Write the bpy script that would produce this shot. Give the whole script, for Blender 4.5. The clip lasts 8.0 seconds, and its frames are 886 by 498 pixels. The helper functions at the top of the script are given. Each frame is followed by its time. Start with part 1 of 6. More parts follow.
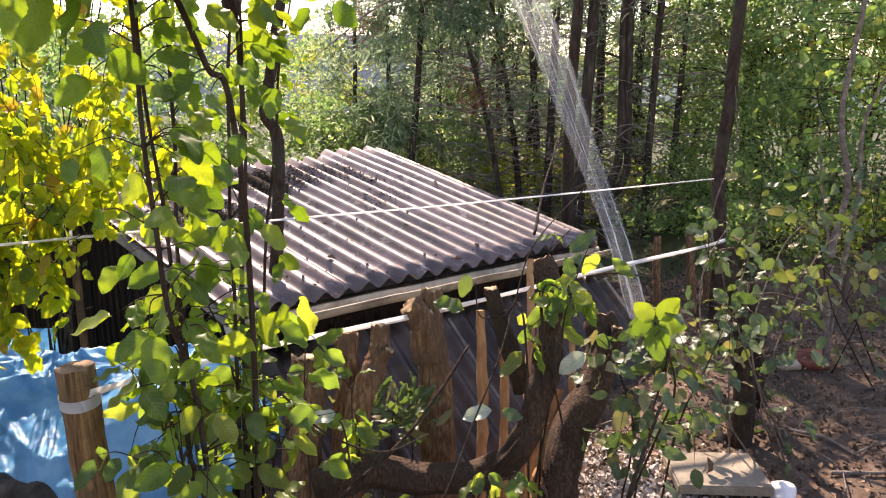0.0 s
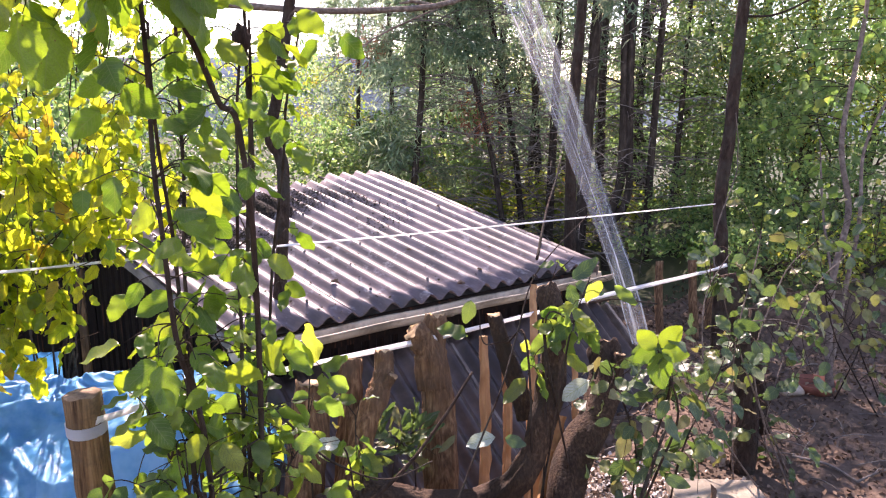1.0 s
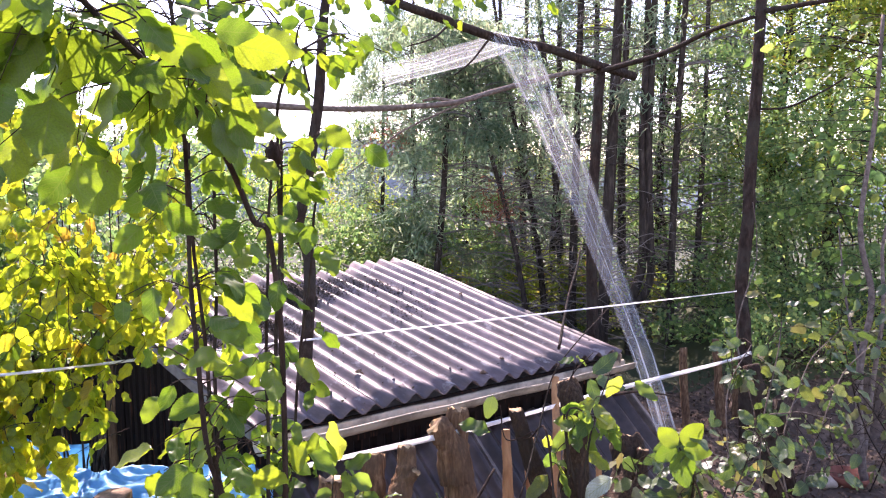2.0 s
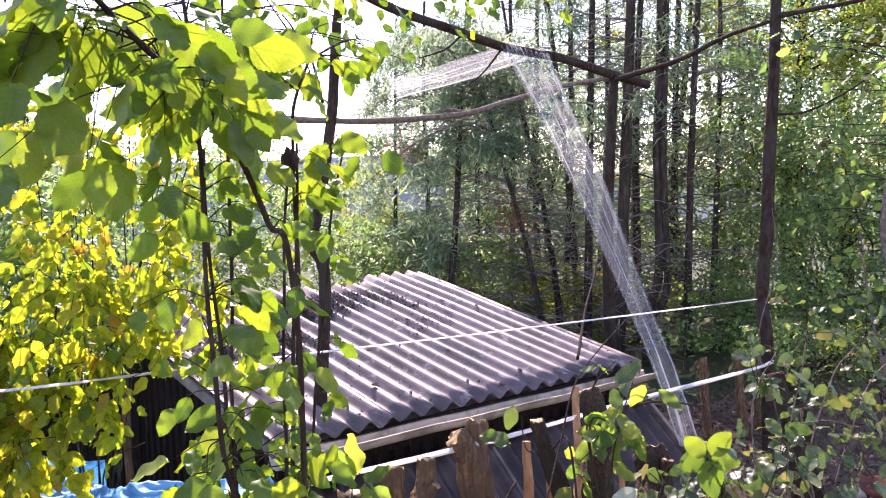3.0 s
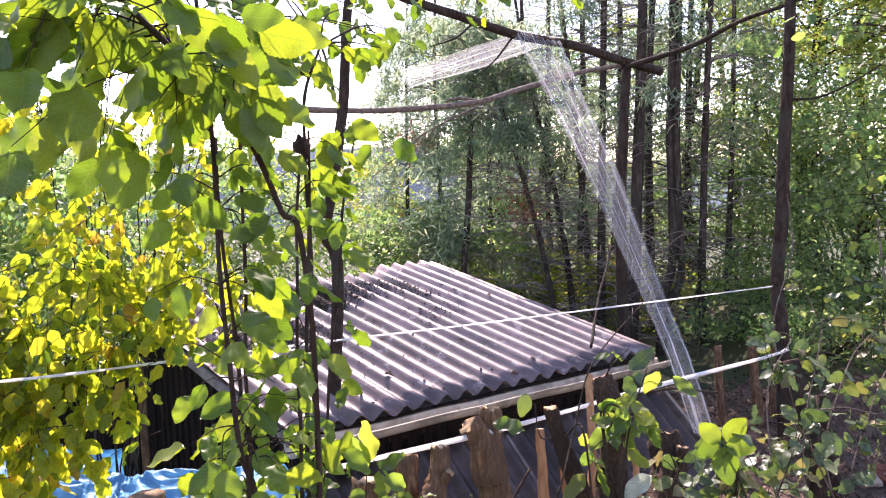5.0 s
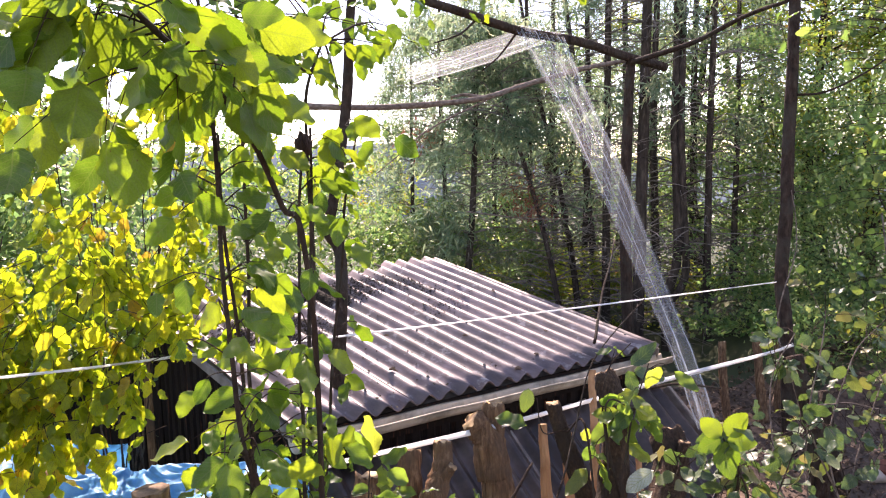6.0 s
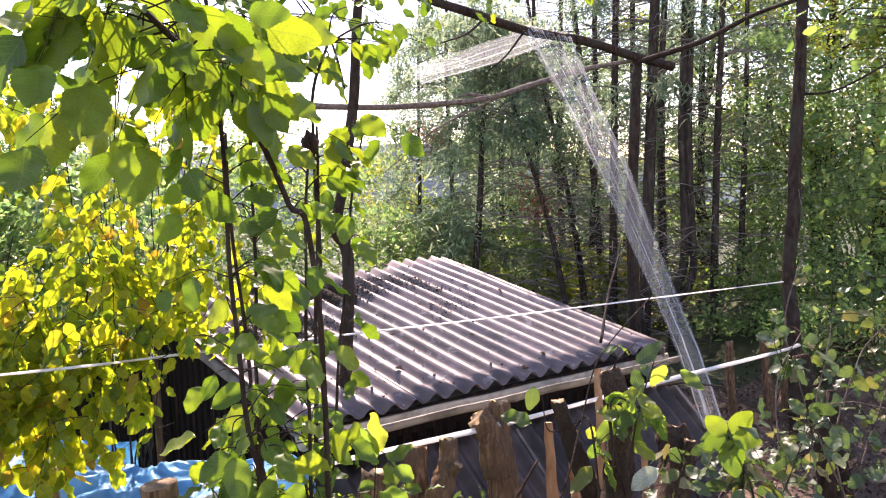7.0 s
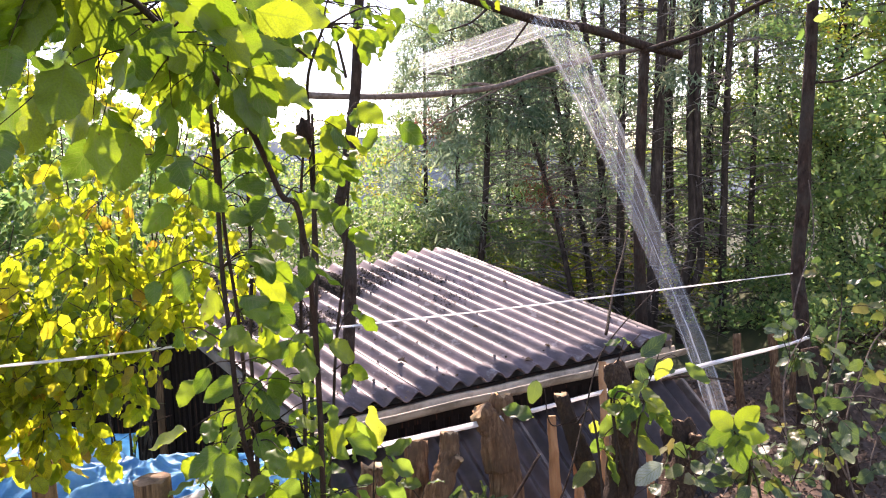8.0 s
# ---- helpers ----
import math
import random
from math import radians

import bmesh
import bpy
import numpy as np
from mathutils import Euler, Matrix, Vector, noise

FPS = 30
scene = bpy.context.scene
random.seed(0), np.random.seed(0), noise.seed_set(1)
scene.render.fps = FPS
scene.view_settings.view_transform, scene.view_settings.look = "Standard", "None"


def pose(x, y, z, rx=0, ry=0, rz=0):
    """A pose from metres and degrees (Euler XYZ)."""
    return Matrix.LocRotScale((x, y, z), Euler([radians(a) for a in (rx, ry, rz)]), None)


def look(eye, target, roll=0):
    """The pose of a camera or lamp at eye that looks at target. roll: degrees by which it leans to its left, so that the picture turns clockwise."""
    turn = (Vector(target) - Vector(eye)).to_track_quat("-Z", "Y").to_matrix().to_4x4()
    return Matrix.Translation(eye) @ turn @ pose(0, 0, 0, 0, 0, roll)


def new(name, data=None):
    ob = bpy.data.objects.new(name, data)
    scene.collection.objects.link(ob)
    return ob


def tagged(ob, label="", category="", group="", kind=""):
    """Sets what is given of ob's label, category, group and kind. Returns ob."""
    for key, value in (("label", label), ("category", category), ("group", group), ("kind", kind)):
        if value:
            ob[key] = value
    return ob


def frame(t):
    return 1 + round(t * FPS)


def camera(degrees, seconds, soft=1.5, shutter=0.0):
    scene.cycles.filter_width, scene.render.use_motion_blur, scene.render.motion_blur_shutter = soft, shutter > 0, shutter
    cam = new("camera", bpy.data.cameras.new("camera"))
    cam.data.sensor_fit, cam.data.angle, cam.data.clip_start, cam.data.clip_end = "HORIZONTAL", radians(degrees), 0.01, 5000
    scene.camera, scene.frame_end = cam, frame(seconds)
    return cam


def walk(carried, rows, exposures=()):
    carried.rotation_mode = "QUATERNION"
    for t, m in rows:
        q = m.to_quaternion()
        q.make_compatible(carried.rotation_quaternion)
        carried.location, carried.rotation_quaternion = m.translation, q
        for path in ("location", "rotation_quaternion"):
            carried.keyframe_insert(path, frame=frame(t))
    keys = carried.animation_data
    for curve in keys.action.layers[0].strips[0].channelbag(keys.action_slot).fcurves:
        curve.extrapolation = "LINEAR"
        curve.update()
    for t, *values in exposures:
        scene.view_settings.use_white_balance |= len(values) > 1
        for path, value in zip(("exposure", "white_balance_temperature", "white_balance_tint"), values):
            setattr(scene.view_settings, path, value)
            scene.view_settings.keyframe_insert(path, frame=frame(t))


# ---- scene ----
cam = camera(61.7, 8.0, soft=1.15)
ROWS = [
    (0.0, 0.0000, 0.0000, 2.1000, 0.000, -13.800, 0.000),
    (0.5, -0.0028, -0.0051, 2.1030, -0.003, -13.707, -0.032),
    (1.0, -0.0115, -0.0221, 2.1346, 0.148, -12.193, -0.137),
    (1.5, -0.0234, -0.0663, 2.1997, 0.588, -7.236, -0.006),
    (1.7, 0.0037, -0.1159, 2.2403, 1.374, -6.634, -0.026),
    (3.0, -0.0252, -0.0616, 2.2003, 2.778, -4.942, 1.300),
    (3.5, -0.0277, -0.0624, 2.1971, 2.926, -5.028, 1.406),
    (4.0, -0.0255, -0.0670, 2.1997, 3.204, -5.332, 1.461),
    (4.5, -0.0280, -0.0570, 2.1876, 3.469, -5.470, 1.632),
    (6.0, -0.0085, -0.0722, 2.1835, 4.127, -5.883, 1.920),
    (6.5, 0.0026, -0.0855, 2.1802, 4.407, -5.858, 1.946),
    (7.0, 0.0006, -0.0908, 2.1760, 4.712, -5.835, 1.941),
    (7.5, 0.0067, -0.0874, 2.1685, 5.004, -6.053, 2.027),
    (8.0, 0.0284, -0.0237, 2.1644, 5.318, -6.469, 1.966),
]
walk(cam, [(t, pose(x, y, z, 90 + pitch, roll, yaw)) for t, x, y, z, yaw, pitch, roll in ROWS],
     [(0.0, 1.52, 8000, 31), (0.78, 1.52, 8000, 31), (1.02, 1.78, 7000, 41), (1.7, 1.78, 6700, 42), (3.0, 1.74, 6700, 42), (4.5, 1.76, 6700, 42), (6.0, 1.62, 7300, 36), (8.0, 1.62, 7300, 36)])

# ---- daylight ----
SUN_AZ, SUN_EL = 13.0, 42.0      # degrees west of the view's axis, and above the horizon
world = bpy.data.worlds.new("sky")
scene.world = world
world.use_nodes = True
wn = world.node_tree
sky = wn.nodes.new("ShaderNodeTexSky")
sky.sky_type, sky.sun_disc = "NISHITA", False
sky.sun_elevation, sky.sun_rotation = radians(SUN_EL), radians(-SUN_AZ)
sky.dust_density, sky.air_density = 0.3, 1.0
wn.links.new(sky.outputs[0], wn.nodes["Background"].inputs[0])
wn.nodes["Background"].inputs[1].default_value = 0.15
sun_data = bpy.data.lights.new("sun", "SUN")
sun_data.energy, sun_data.angle, sun_data.color = 4.7, radians(0.5), (1.0, 0.95, 0.86)
sun = new("sun", sun_data)
sd = Vector((-math.sin(radians(SUN_AZ)) * math.cos(radians(SUN_EL)), math.cos(radians(SUN_AZ)) * math.cos(radians(SUN_EL)), math.sin(radians(SUN_EL))))
sun.matrix_world = look(sd * 50, (0, 0, 0))


# ---- materials ----
def ramp(nt, src, stops):
    r = nt.nodes.new("ShaderNodeValToRGB")
    el = r.color_ramp.elements
    while len(el) < len(stops):
        el.new(0.5)
    for e, (p, c) in zip(el, stops):
        e.position, e.color = p, (*c, 1)
    nt.links.new(src, r.inputs[0])
    return r.outputs[0]


def noise_node(nt, scale, detail=6, rough=0.6, stretch=None, coords="Object"):
    tc = nt.nodes.new("ShaderNodeTexCoord")
    n = nt.nodes.new("ShaderNodeTexNoise")
    n.inputs["Scale"].default_value, n.inputs["Detail"].default_value, n.inputs["Roughness"].default_value = scale, detail, rough
    src = tc.outputs[coords]
    if stretch:
        mp = nt.nodes.new("ShaderNodeMapping")
        mp.inputs["Scale"].default_value = stretch
        nt.links.new(src, mp.inputs[0])
        src = mp.outputs[0]
    nt.links.new(src, n.inputs["Vector"])
    return n.outputs["Fac"]


def mix(nt, a, b, fac, mode="MIX"):
    m = nt.nodes.new("ShaderNodeMix")
    m.data_type, m.blend_type = "RGBA", mode
    for sock, v in ((m.inputs[6], a), (m.inputs[7], b), (m.inputs[0], fac)):
        if isinstance(v, (int, float)):
            sock.default_value = v
        elif isinstance(v, tuple):
            sock.default_value = (*v, 1)
        else:
            nt.links.new(v, sock)
    return m.outputs[2]


def surface(name, stops, scale=8, rough=0.8, bump=0.3, bscale=None, stretch=None, blotch=None, blotch_scale=2.0, metal=0.0, spec=0.3, island=0.0, dist=0.01, glow_through=None):
    """A rough surface: grain from one noise, blotches from a larger one, relief from the grain."""
    m = bpy.data.materials.new(name)
    m.use_nodes = True
    nt = m.node_tree
    b = nt.nodes["Principled BSDF"]
    fac = noise_node(nt, scale, stretch=stretch)
    col = ramp(nt, fac, stops)
    if blotch:
        big = noise_node(nt, blotch_scale, 5, 0.65)
        mask = ramp(nt, big, [(0.45, (0, 0, 0)), (0.62, (1, 1, 1))])
        col = mix(nt, col, blotch, mask)
    if island:
        g = nt.nodes.new("ShaderNodeNewGeometry")
        v = ramp(nt, g.outputs["Random Per Island"], [(0.0, (1 - island,) * 3), (1.0, (1.0, 1.0, 1.0))])
        col = mix(nt, col, v, 1.0, "MULTIPLY")
    nt.links.new(col, b.inputs["Base Color"])
    b.inputs["Roughness"].default_value, b.inputs["Metallic"].default_value = rough, metal
    b.inputs["Specular IOR Level"].default_value = spec
    if bump:
        bp = nt.nodes.new("ShaderNodeBump")
        bp.inputs["Strength"].default_value, bp.inputs["Distance"].default_value = bump, dist
        nt.links.new(noise_node(nt, bscale or scale * 2, stretch=stretch), bp.inputs["Height"])
        nt.links.new(bp.outputs[0], b.inputs["Normal"])
    if glow_through:
        t = nt.nodes.new("ShaderNodeBsdfTranslucent")
        t.inputs["Color"].default_value = (*glow_through[0], 1)
        ms = nt.nodes.new("ShaderNodeMixShader")
        ms.inputs[0].default_value = glow_through[1]
        nt.links.new(b.outputs[0], ms.inputs[1])
        nt.links.new(t.outputs[0], ms.inputs[2])
        nt.links.new(ms.outputs[0], nt.nodes["Material Output"].inputs[0])
    return m


def leafy(name, stops, through_col, amount=0.5, rough=0.45, spot=None, island=True, veins=False):
    """Leaf tissue: a dull gloss above, and light that comes through it."""
    m = bpy.data.materials.new(name)
    m.use_nodes = True
    nt = m.node_tree
    b = nt.nodes["Principled BSDF"]
    if island:
        g = nt.nodes.new("ShaderNodeNewGeometry")
        src = g.outputs["Random Per Island"]
    else:
        g = nt.nodes.new("ShaderNodeObjectInfo")
        src = g.outputs["Random"]
    col = ramp(nt, src, stops)
    thr = ramp(nt, src, through_col)
    fine = noise_node(nt, 35, 4)
    col = mix(nt, col, ramp(nt, fine, [(0.3, (0.7, 0.7, 0.7)), (0.7, (1.15, 1.15, 1.15))]), 1.0, "MULTIPLY")
    thr = mix(nt, thr, ramp(nt, fine, [(0.3, (0.75, 0.75, 0.75)), (0.7, (1.1, 1.1, 1.1))]), 1.0, "MULTIPLY")
    if veins:
        def calc(op, a, b=None):
            q = nt.nodes.new("ShaderNodeMath")
            q.operation = op
            for k, v in enumerate((a, b)):
                if isinstance(v, (int, float)):
                    q.inputs[k].default_value = v
                elif v is not None:
                    nt.links.new(v, q.inputs[k])
            return q.outputs[0]
        tc = nt.nodes.new("ShaderNodeTexCoord")
        sep = nt.nodes.new("ShaderNodeSeparateXYZ")
        nt.links.new(tc.outputs["UV"], sep.inputs[0])
        across = calc("ABSOLUTE", calc("SUBTRACT", sep.outputs[0], 0.5))
        rib = calc("LESS_THAN", across, 0.018)
        side = calc("GREATER_THAN", calc("SINE", calc("MULTIPLY", calc("SUBTRACT", sep.outputs[1], calc("MULTIPLY", across, 0.55)), 50.0)), 0.93)
        vein = calc("MULTIPLY", calc("MAXIMUM", rib, side), 0.6)
        thr = mix(nt, thr, (0.16, 0.22, 0.02), vein)
        col = mix(nt, col, (0.22, 0.28, 0.08), vein)
    if spot:
        mask = ramp(nt, noise_node(nt, 14, 3), [(0.68, (0, 0, 0)), (0.74, (1, 1, 1))])
        col, thr = mix(nt, col, spot, mask), mix(nt, thr, spot, mask)
    nt.links.new(col, b.inputs["Base Color"])
    b.inputs["Roughness"].default_value = rough
    b.inputs["Specular IOR Level"].default_value = 0.35
    t = nt.nodes.new("ShaderNodeBsdfTranslucent")
    nt.links.new(thr, t.inputs["Color"])
    ms = nt.nodes.new("ShaderNodeMixShader")
    ms.inputs[0].default_value = amount
    nt.links.new(b.outputs[0], ms.inputs[1])
    nt.links.new(t.outputs[0], ms.inputs[2])
    nt.links.new(ms.outputs[0], nt.nodes["Material Output"].inputs[0])
    return m




def roof_surface():
    """Weathered fibre cement: streaks down the slope, soot and pale lichen in patches."""
    m = bpy.data.materials.new("fibre_cement")
    m.use_nodes = True
    nt = m.node_tree
    b = nt.nodes["Principled BSDF"]
    tc = nt.nodes.new("ShaderNodeTexCoord")
    turn = nt.nodes.new("ShaderNodeMapping")
    turn.inputs["Rotation"].default_value = (0, 0, radians(-46.4))
    nt.links.new(tc.outputs["Object"], turn.inputs[0])

    def grain(scale, stretch, detail=6):
        mp = nt.nodes.new("ShaderNodeMapping")
        mp.inputs["Scale"].default_value = stretch
        nt.links.new(turn.outputs[0], mp.inputs[0])
        n = nt.nodes.new("ShaderNodeTexNoise")
        n.inputs["Scale"].default_value, n.inputs["Detail"].default_value, n.inputs["Roughness"].default_value = scale, detail, 0.62
        nt.links.new(mp.outputs[0], n.inputs["Vector"])
        return n.outputs["Fac"]
    col = ramp(nt, grain(5, (5, 0.7, 3)), [(0.3, (0.095, 0.069, 0.069)), (0.5, (0.158, 0.121, 0.121)), (0.72, (0.235, 0.188, 0.186))])
    col = mix(nt, col, (0.062, 0.052, 0.046), ramp(nt, grain(1.5, (1.6, 0.8, 1)), [(0.43, (0, 0, 0)), (0.63, (0.8, 0.8, 0.8))]))
    col = mix(nt, col, (0.40, 0.37, 0.35), ramp(nt, grain(13, (1, 0.6, 1), 4), [(0.58, (0, 0, 0)), (0.72, (0.75, 0.75, 0.75))]))
    nt.links.new(col, b.inputs["Base Color"])
    nt.links.new(ramp(nt, grain(4, (2, 0.6, 1)), [(0.3, (0.42,) * 3), (0.7, (0.66,) * 3)]), b.inputs["Roughness"])
    b.inputs["Specular IOR Level"].default_value = 0.45
    bp = nt.nodes.new("ShaderNodeBump")
    bp.inputs["Strength"].default_value, bp.inputs["Distance"].default_value = 0.25, 0.006
    nt.links.new(grain(30, (1, 0.4, 1)), bp.inputs["Height"])
    nt.links.new(bp.outputs[0], b.inputs["Normal"])
    return m


M_ROOF = roof_surface()
M_SHEET = surface("dark_sheet", [(0.3, (0.045, 0.032, 0.026)), (0.7, (0.105, 0.078, 0.064))], 6, 0.36, 0.12, 50, blotch=(0.03, 0.022, 0.018), spec=0.36)
M_WALL = surface("tarred_wall", [(0.3, (0.009, 0.007, 0.006)), (0.6, (0.016, 0.011, 0.009)), (0.72, (0.11, 0.045, 0.025))], 5, 0.8, 0.2, 40, stretch=(6, 6, 0.4), spec=0.1)
M_GUTTER = surface("gutter_plastic", [(0.3, (0.42, 0.35, 0.25)), (0.7, (0.58, 0.50, 0.38))], 7, 0.5, 0.1, 40, blotch=(0.26, 0.22, 0.16), blotch_scale=5)
M_BOARD = surface("weathered_board", [(0.3, (0.10, 0.085, 0.07)), (0.7, (0.26, 0.23, 0.20))], 6, 0.85, 0.4, 20, stretch=(1, 1, 1))
M_BARK = surface("dark_bark", [(0.3, (0.018, 0.012, 0.009)), (0.55, (0.052, 0.033, 0.023)), (0.8, (0.12, 0.086, 0.062))], 30, 0.92, 1.0, 50, blotch=(0.055, 0.046, 0.034), blotch_scale=5, stretch=(1, 1, 0.3), spec=0.15, dist=0.03)
M_CONIFER = surface("conifer_bark", [(0.3, (0.026, 0.02, 0.015)), (0.55, (0.066, 0.05, 0.038)), (0.8, (0.15, 0.118, 0.09))], 20, 0.92, 1.0, 40, stretch=(1, 1, 0.25), spec=0.12, dist=0.03)
M_DEADTWIG = surface("dead_twig", [(0.3, (0.10, 0.085, 0.07)), (0.7, (0.24, 0.21, 0.18))], 20, 0.95, 0.2, spec=0.1)
M_DRYWOOD = surface("dry_bough_wood", [(0.3, (0.10, 0.075, 0.058)), (0.55, (0.19, 0.15, 0.12)), (0.8, (0.32, 0.27, 0.22))], 24, 0.9, 0.8, 45, spec=0.1, dist=0.02)
M_STUB = surface("stub_bark", [(0.35, (0.095, 0.05, 0.025)), (0.52, (0.205, 0.115, 0.06)), (0.70, (0.36, 0.225, 0.12))], 60, 0.9, 0.9, 90, blotch=(0.12, 0.075, 0.045), blotch_scale=3.5, stretch=(1, 1, 0.09), spec=0.15, dist=0.02)
M_POST = surface("post_wood", [(0.36, (0.055, 0.028, 0.012)), (0.48, (0.19, 0.11, 0.048)), (0.68, (0.31, 0.195, 0.09))], 34, 0.8, 0.9, 45, blotch=(0.10, 0.065, 0.036), blotch_scale=7, stretch=(1, 1, 0.06), dist=0.02, spec=0.15)
# Dark brown bark, deepened in colour for the trunks' shaded, backlit side.
M_STUBD = surface("dark_shaded_stub_bark", [(0.33, (0.032, 0.018, 0.011)), (0.5, (0.062, 0.036, 0.021)), (0.7, (0.125, 0.078, 0.046))], 75, 0.88, 1.0, 110, blotch=(0.045, 0.032, 0.022), blotch_scale=4, stretch=(1, 1, 0.45), spec=0.25, dist=0.02)
M_CUT = surface("cut_wood", [(0.3, (0.36, 0.22, 0.10)), (0.7, (0.62, 0.43, 0.23))], 25, 0.8, 0.4, 60, blotch=(0.25, 0.15, 0.08), blotch_scale=14)
M_OLDCUT = surface("weathered_cut_wood", [(0.3, (0.15, 0.09, 0.05)), (0.7, (0.30, 0.20, 0.115))], 40, 0.85, 0.5, 70, blotch=(0.11, 0.07, 0.04), blotch_scale=18)
M_SPLIT = surface("split_wood", [(0.3, (0.28, 0.125, 0.05)), (0.7, (0.52, 0.28, 0.125))], 20, 0.8, 0.4, 50, stretch=(1, 1, 0.12))
M_TAPE = surface("white_tape", [(0.3, (0.80, 0.80, 0.78)), (0.7, (0.90, 0.90, 0.88))], 60, 0.55, 0.1, 200, glow_through=((0.92, 0.92, 0.90), 0.55))
# The tarp's pale blotches are whitish fold highlights put into the colour.
M_TARP = surface("blue_tarp", [(0.3, (0.05, 0.31, 0.52)), (0.7, (0.15, 0.49, 0.68))], 5, 0.42, 0.3, 90, blotch=(0.28, 0.60, 0.74), blotch_scale=2.5, spec=0.5, dist=0.005, glow_through=((0.10, 0.42, 0.80), 0.22))
M_GROUND = surface("forest_soil", [(0.3, (0.05, 0.032, 0.021)), (0.5, (0.115, 0.074, 0.05)), (0.75, (0.22, 0.152, 0.105))], 14, 0.95, 0.8, 40, blotch=(0.075, 0.054, 0.038), blotch_scale=1.4)
M_GRASS = surface("meadow", [(0.3, (0.025, 0.035, 0.014)), (0.6, (0.05, 0.06, 0.024)), (0.85, (0.10, 0.085, 0.045))], 3, 0.95, 0.5, 20, blotch=(0.06, 0.07, 0.03), blotch_scale=0.4)
M_LITTER = surface("dead_leaves", [(0.3, (0.13, 0.078, 0.045)), (0.7, (0.33, 0.22, 0.14))], 12, 0.85, 0.2, island=0.75)
# Pale sawdust, whitened further: a patch of sunlight is put into its colour.
M_CHIPS = surface("wood_chips", [(0.3, (0.46, 0.40, 0.33)), (0.7, (0.74, 0.68, 0.60))], 20, 0.85, 0.2, island=0.5)
M_SLAB = surface("concrete_slab", [(0.3, (0.23, 0.19, 0.13)), (0.7, (0.36, 0.31, 0.23))], 18, 0.9, 0.4, 90, blotch=(0.24, 0.20, 0.15), blotch_scale=6)
M_TERRA = surface("terracotta", [(0.3, (0.17, 0.055, 0.035)), (0.7, (0.28, 0.10, 0.06))], 14, 0.85, 0.3, 60)
M_STONE = surface("pale_stone", [(0.3, (0.32, 0.25, 0.18)), (0.7, (0.52, 0.43, 0.33))], 14, 0.9, 0.4, 60)
M_WHITE = surface("white_plastic", [(0.3, (0.68, 0.66, 0.62)), (0.7, (0.82, 0.80, 0.77))], 9, 0.4, 0.05)
M_MOSS = surface("moss_litter", [(0.3, (0.022, 0.018, 0.012)), (0.7, (0.07, 0.055, 0.035))], 30, 0.95, 0.3, island=0.6)
# Blue-grey tint: the haze of distance is put into the hills' colour.
M_HILL = surface("far_woods_hazed", [(0.3, (0.10, 0.14, 0.17)), (0.7, (0.17, 0.21, 0.24))], 0.02, 1.0, 0.0, blotch=(0.16, 0.19, 0.16), blotch_scale=0.006)
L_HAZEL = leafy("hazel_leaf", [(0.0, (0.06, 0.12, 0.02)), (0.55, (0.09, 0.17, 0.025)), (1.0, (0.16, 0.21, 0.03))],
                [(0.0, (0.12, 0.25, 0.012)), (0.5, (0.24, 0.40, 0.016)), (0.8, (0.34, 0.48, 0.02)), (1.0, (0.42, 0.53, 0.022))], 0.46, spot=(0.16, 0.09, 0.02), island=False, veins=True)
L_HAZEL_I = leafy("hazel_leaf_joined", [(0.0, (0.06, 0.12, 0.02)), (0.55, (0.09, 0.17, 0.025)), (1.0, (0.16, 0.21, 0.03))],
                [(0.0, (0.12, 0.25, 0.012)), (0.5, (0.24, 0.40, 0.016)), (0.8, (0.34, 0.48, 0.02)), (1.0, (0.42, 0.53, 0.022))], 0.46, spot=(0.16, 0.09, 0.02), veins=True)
# Brighter, yellower copy of the hazel leaf: full sun put into its colour.
L_HAZEL_SUNLIT = leafy("hazel_leaf_sunlit", [(0.0, (0.06, 0.10, 0.016)), (0.55, (0.16, 0.20, 0.022)), (0.95, (0.26, 0.25, 0.028)), (1.0, (0.24, 0.13, 0.03))],
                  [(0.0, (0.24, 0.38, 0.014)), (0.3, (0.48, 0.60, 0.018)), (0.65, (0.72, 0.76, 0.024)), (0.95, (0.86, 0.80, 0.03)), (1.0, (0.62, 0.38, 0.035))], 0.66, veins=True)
L_GREEN = leafy("shrub_leaf", [(0.0, (0.035, 0.075, 0.028)), (0.6, (0.075, 0.13, 0.042)), (1.0, (0.15, 0.19, 0.06))],
                [(0.0, (0.16, 0.34, 0.10)), (0.6, (0.32, 0.53, 0.16)), (1.0, (0.60, 0.72, 0.22))], 0.54, rough=0.36)
L_BROAD = leafy("broad_shade_leaf", [(0.0, (0.05, 0.10, 0.03)), (0.7, (0.085, 0.15, 0.045)), (1.0, (0.17, 0.19, 0.05))],
                [(0.0, (0.18, 0.36, 0.06)), (0.7, (0.32, 0.52, 0.10)), (1.0, (0.60, 0.66, 0.12))], 0.5, island=False, veins=True)
# Pale colour carries the white reflection of glossy leaves that face the sun.
L_PALE = leafy("leaf_white_sheen", [(0.0, (0.34, 0.40, 0.31)), (1.0, (0.52, 0.56, 0.46))], [(0.0, (0.30, 0.38, 0.22)), (1.0, (0.42, 0.50, 0.30))], 0.25, island=False, veins=True)
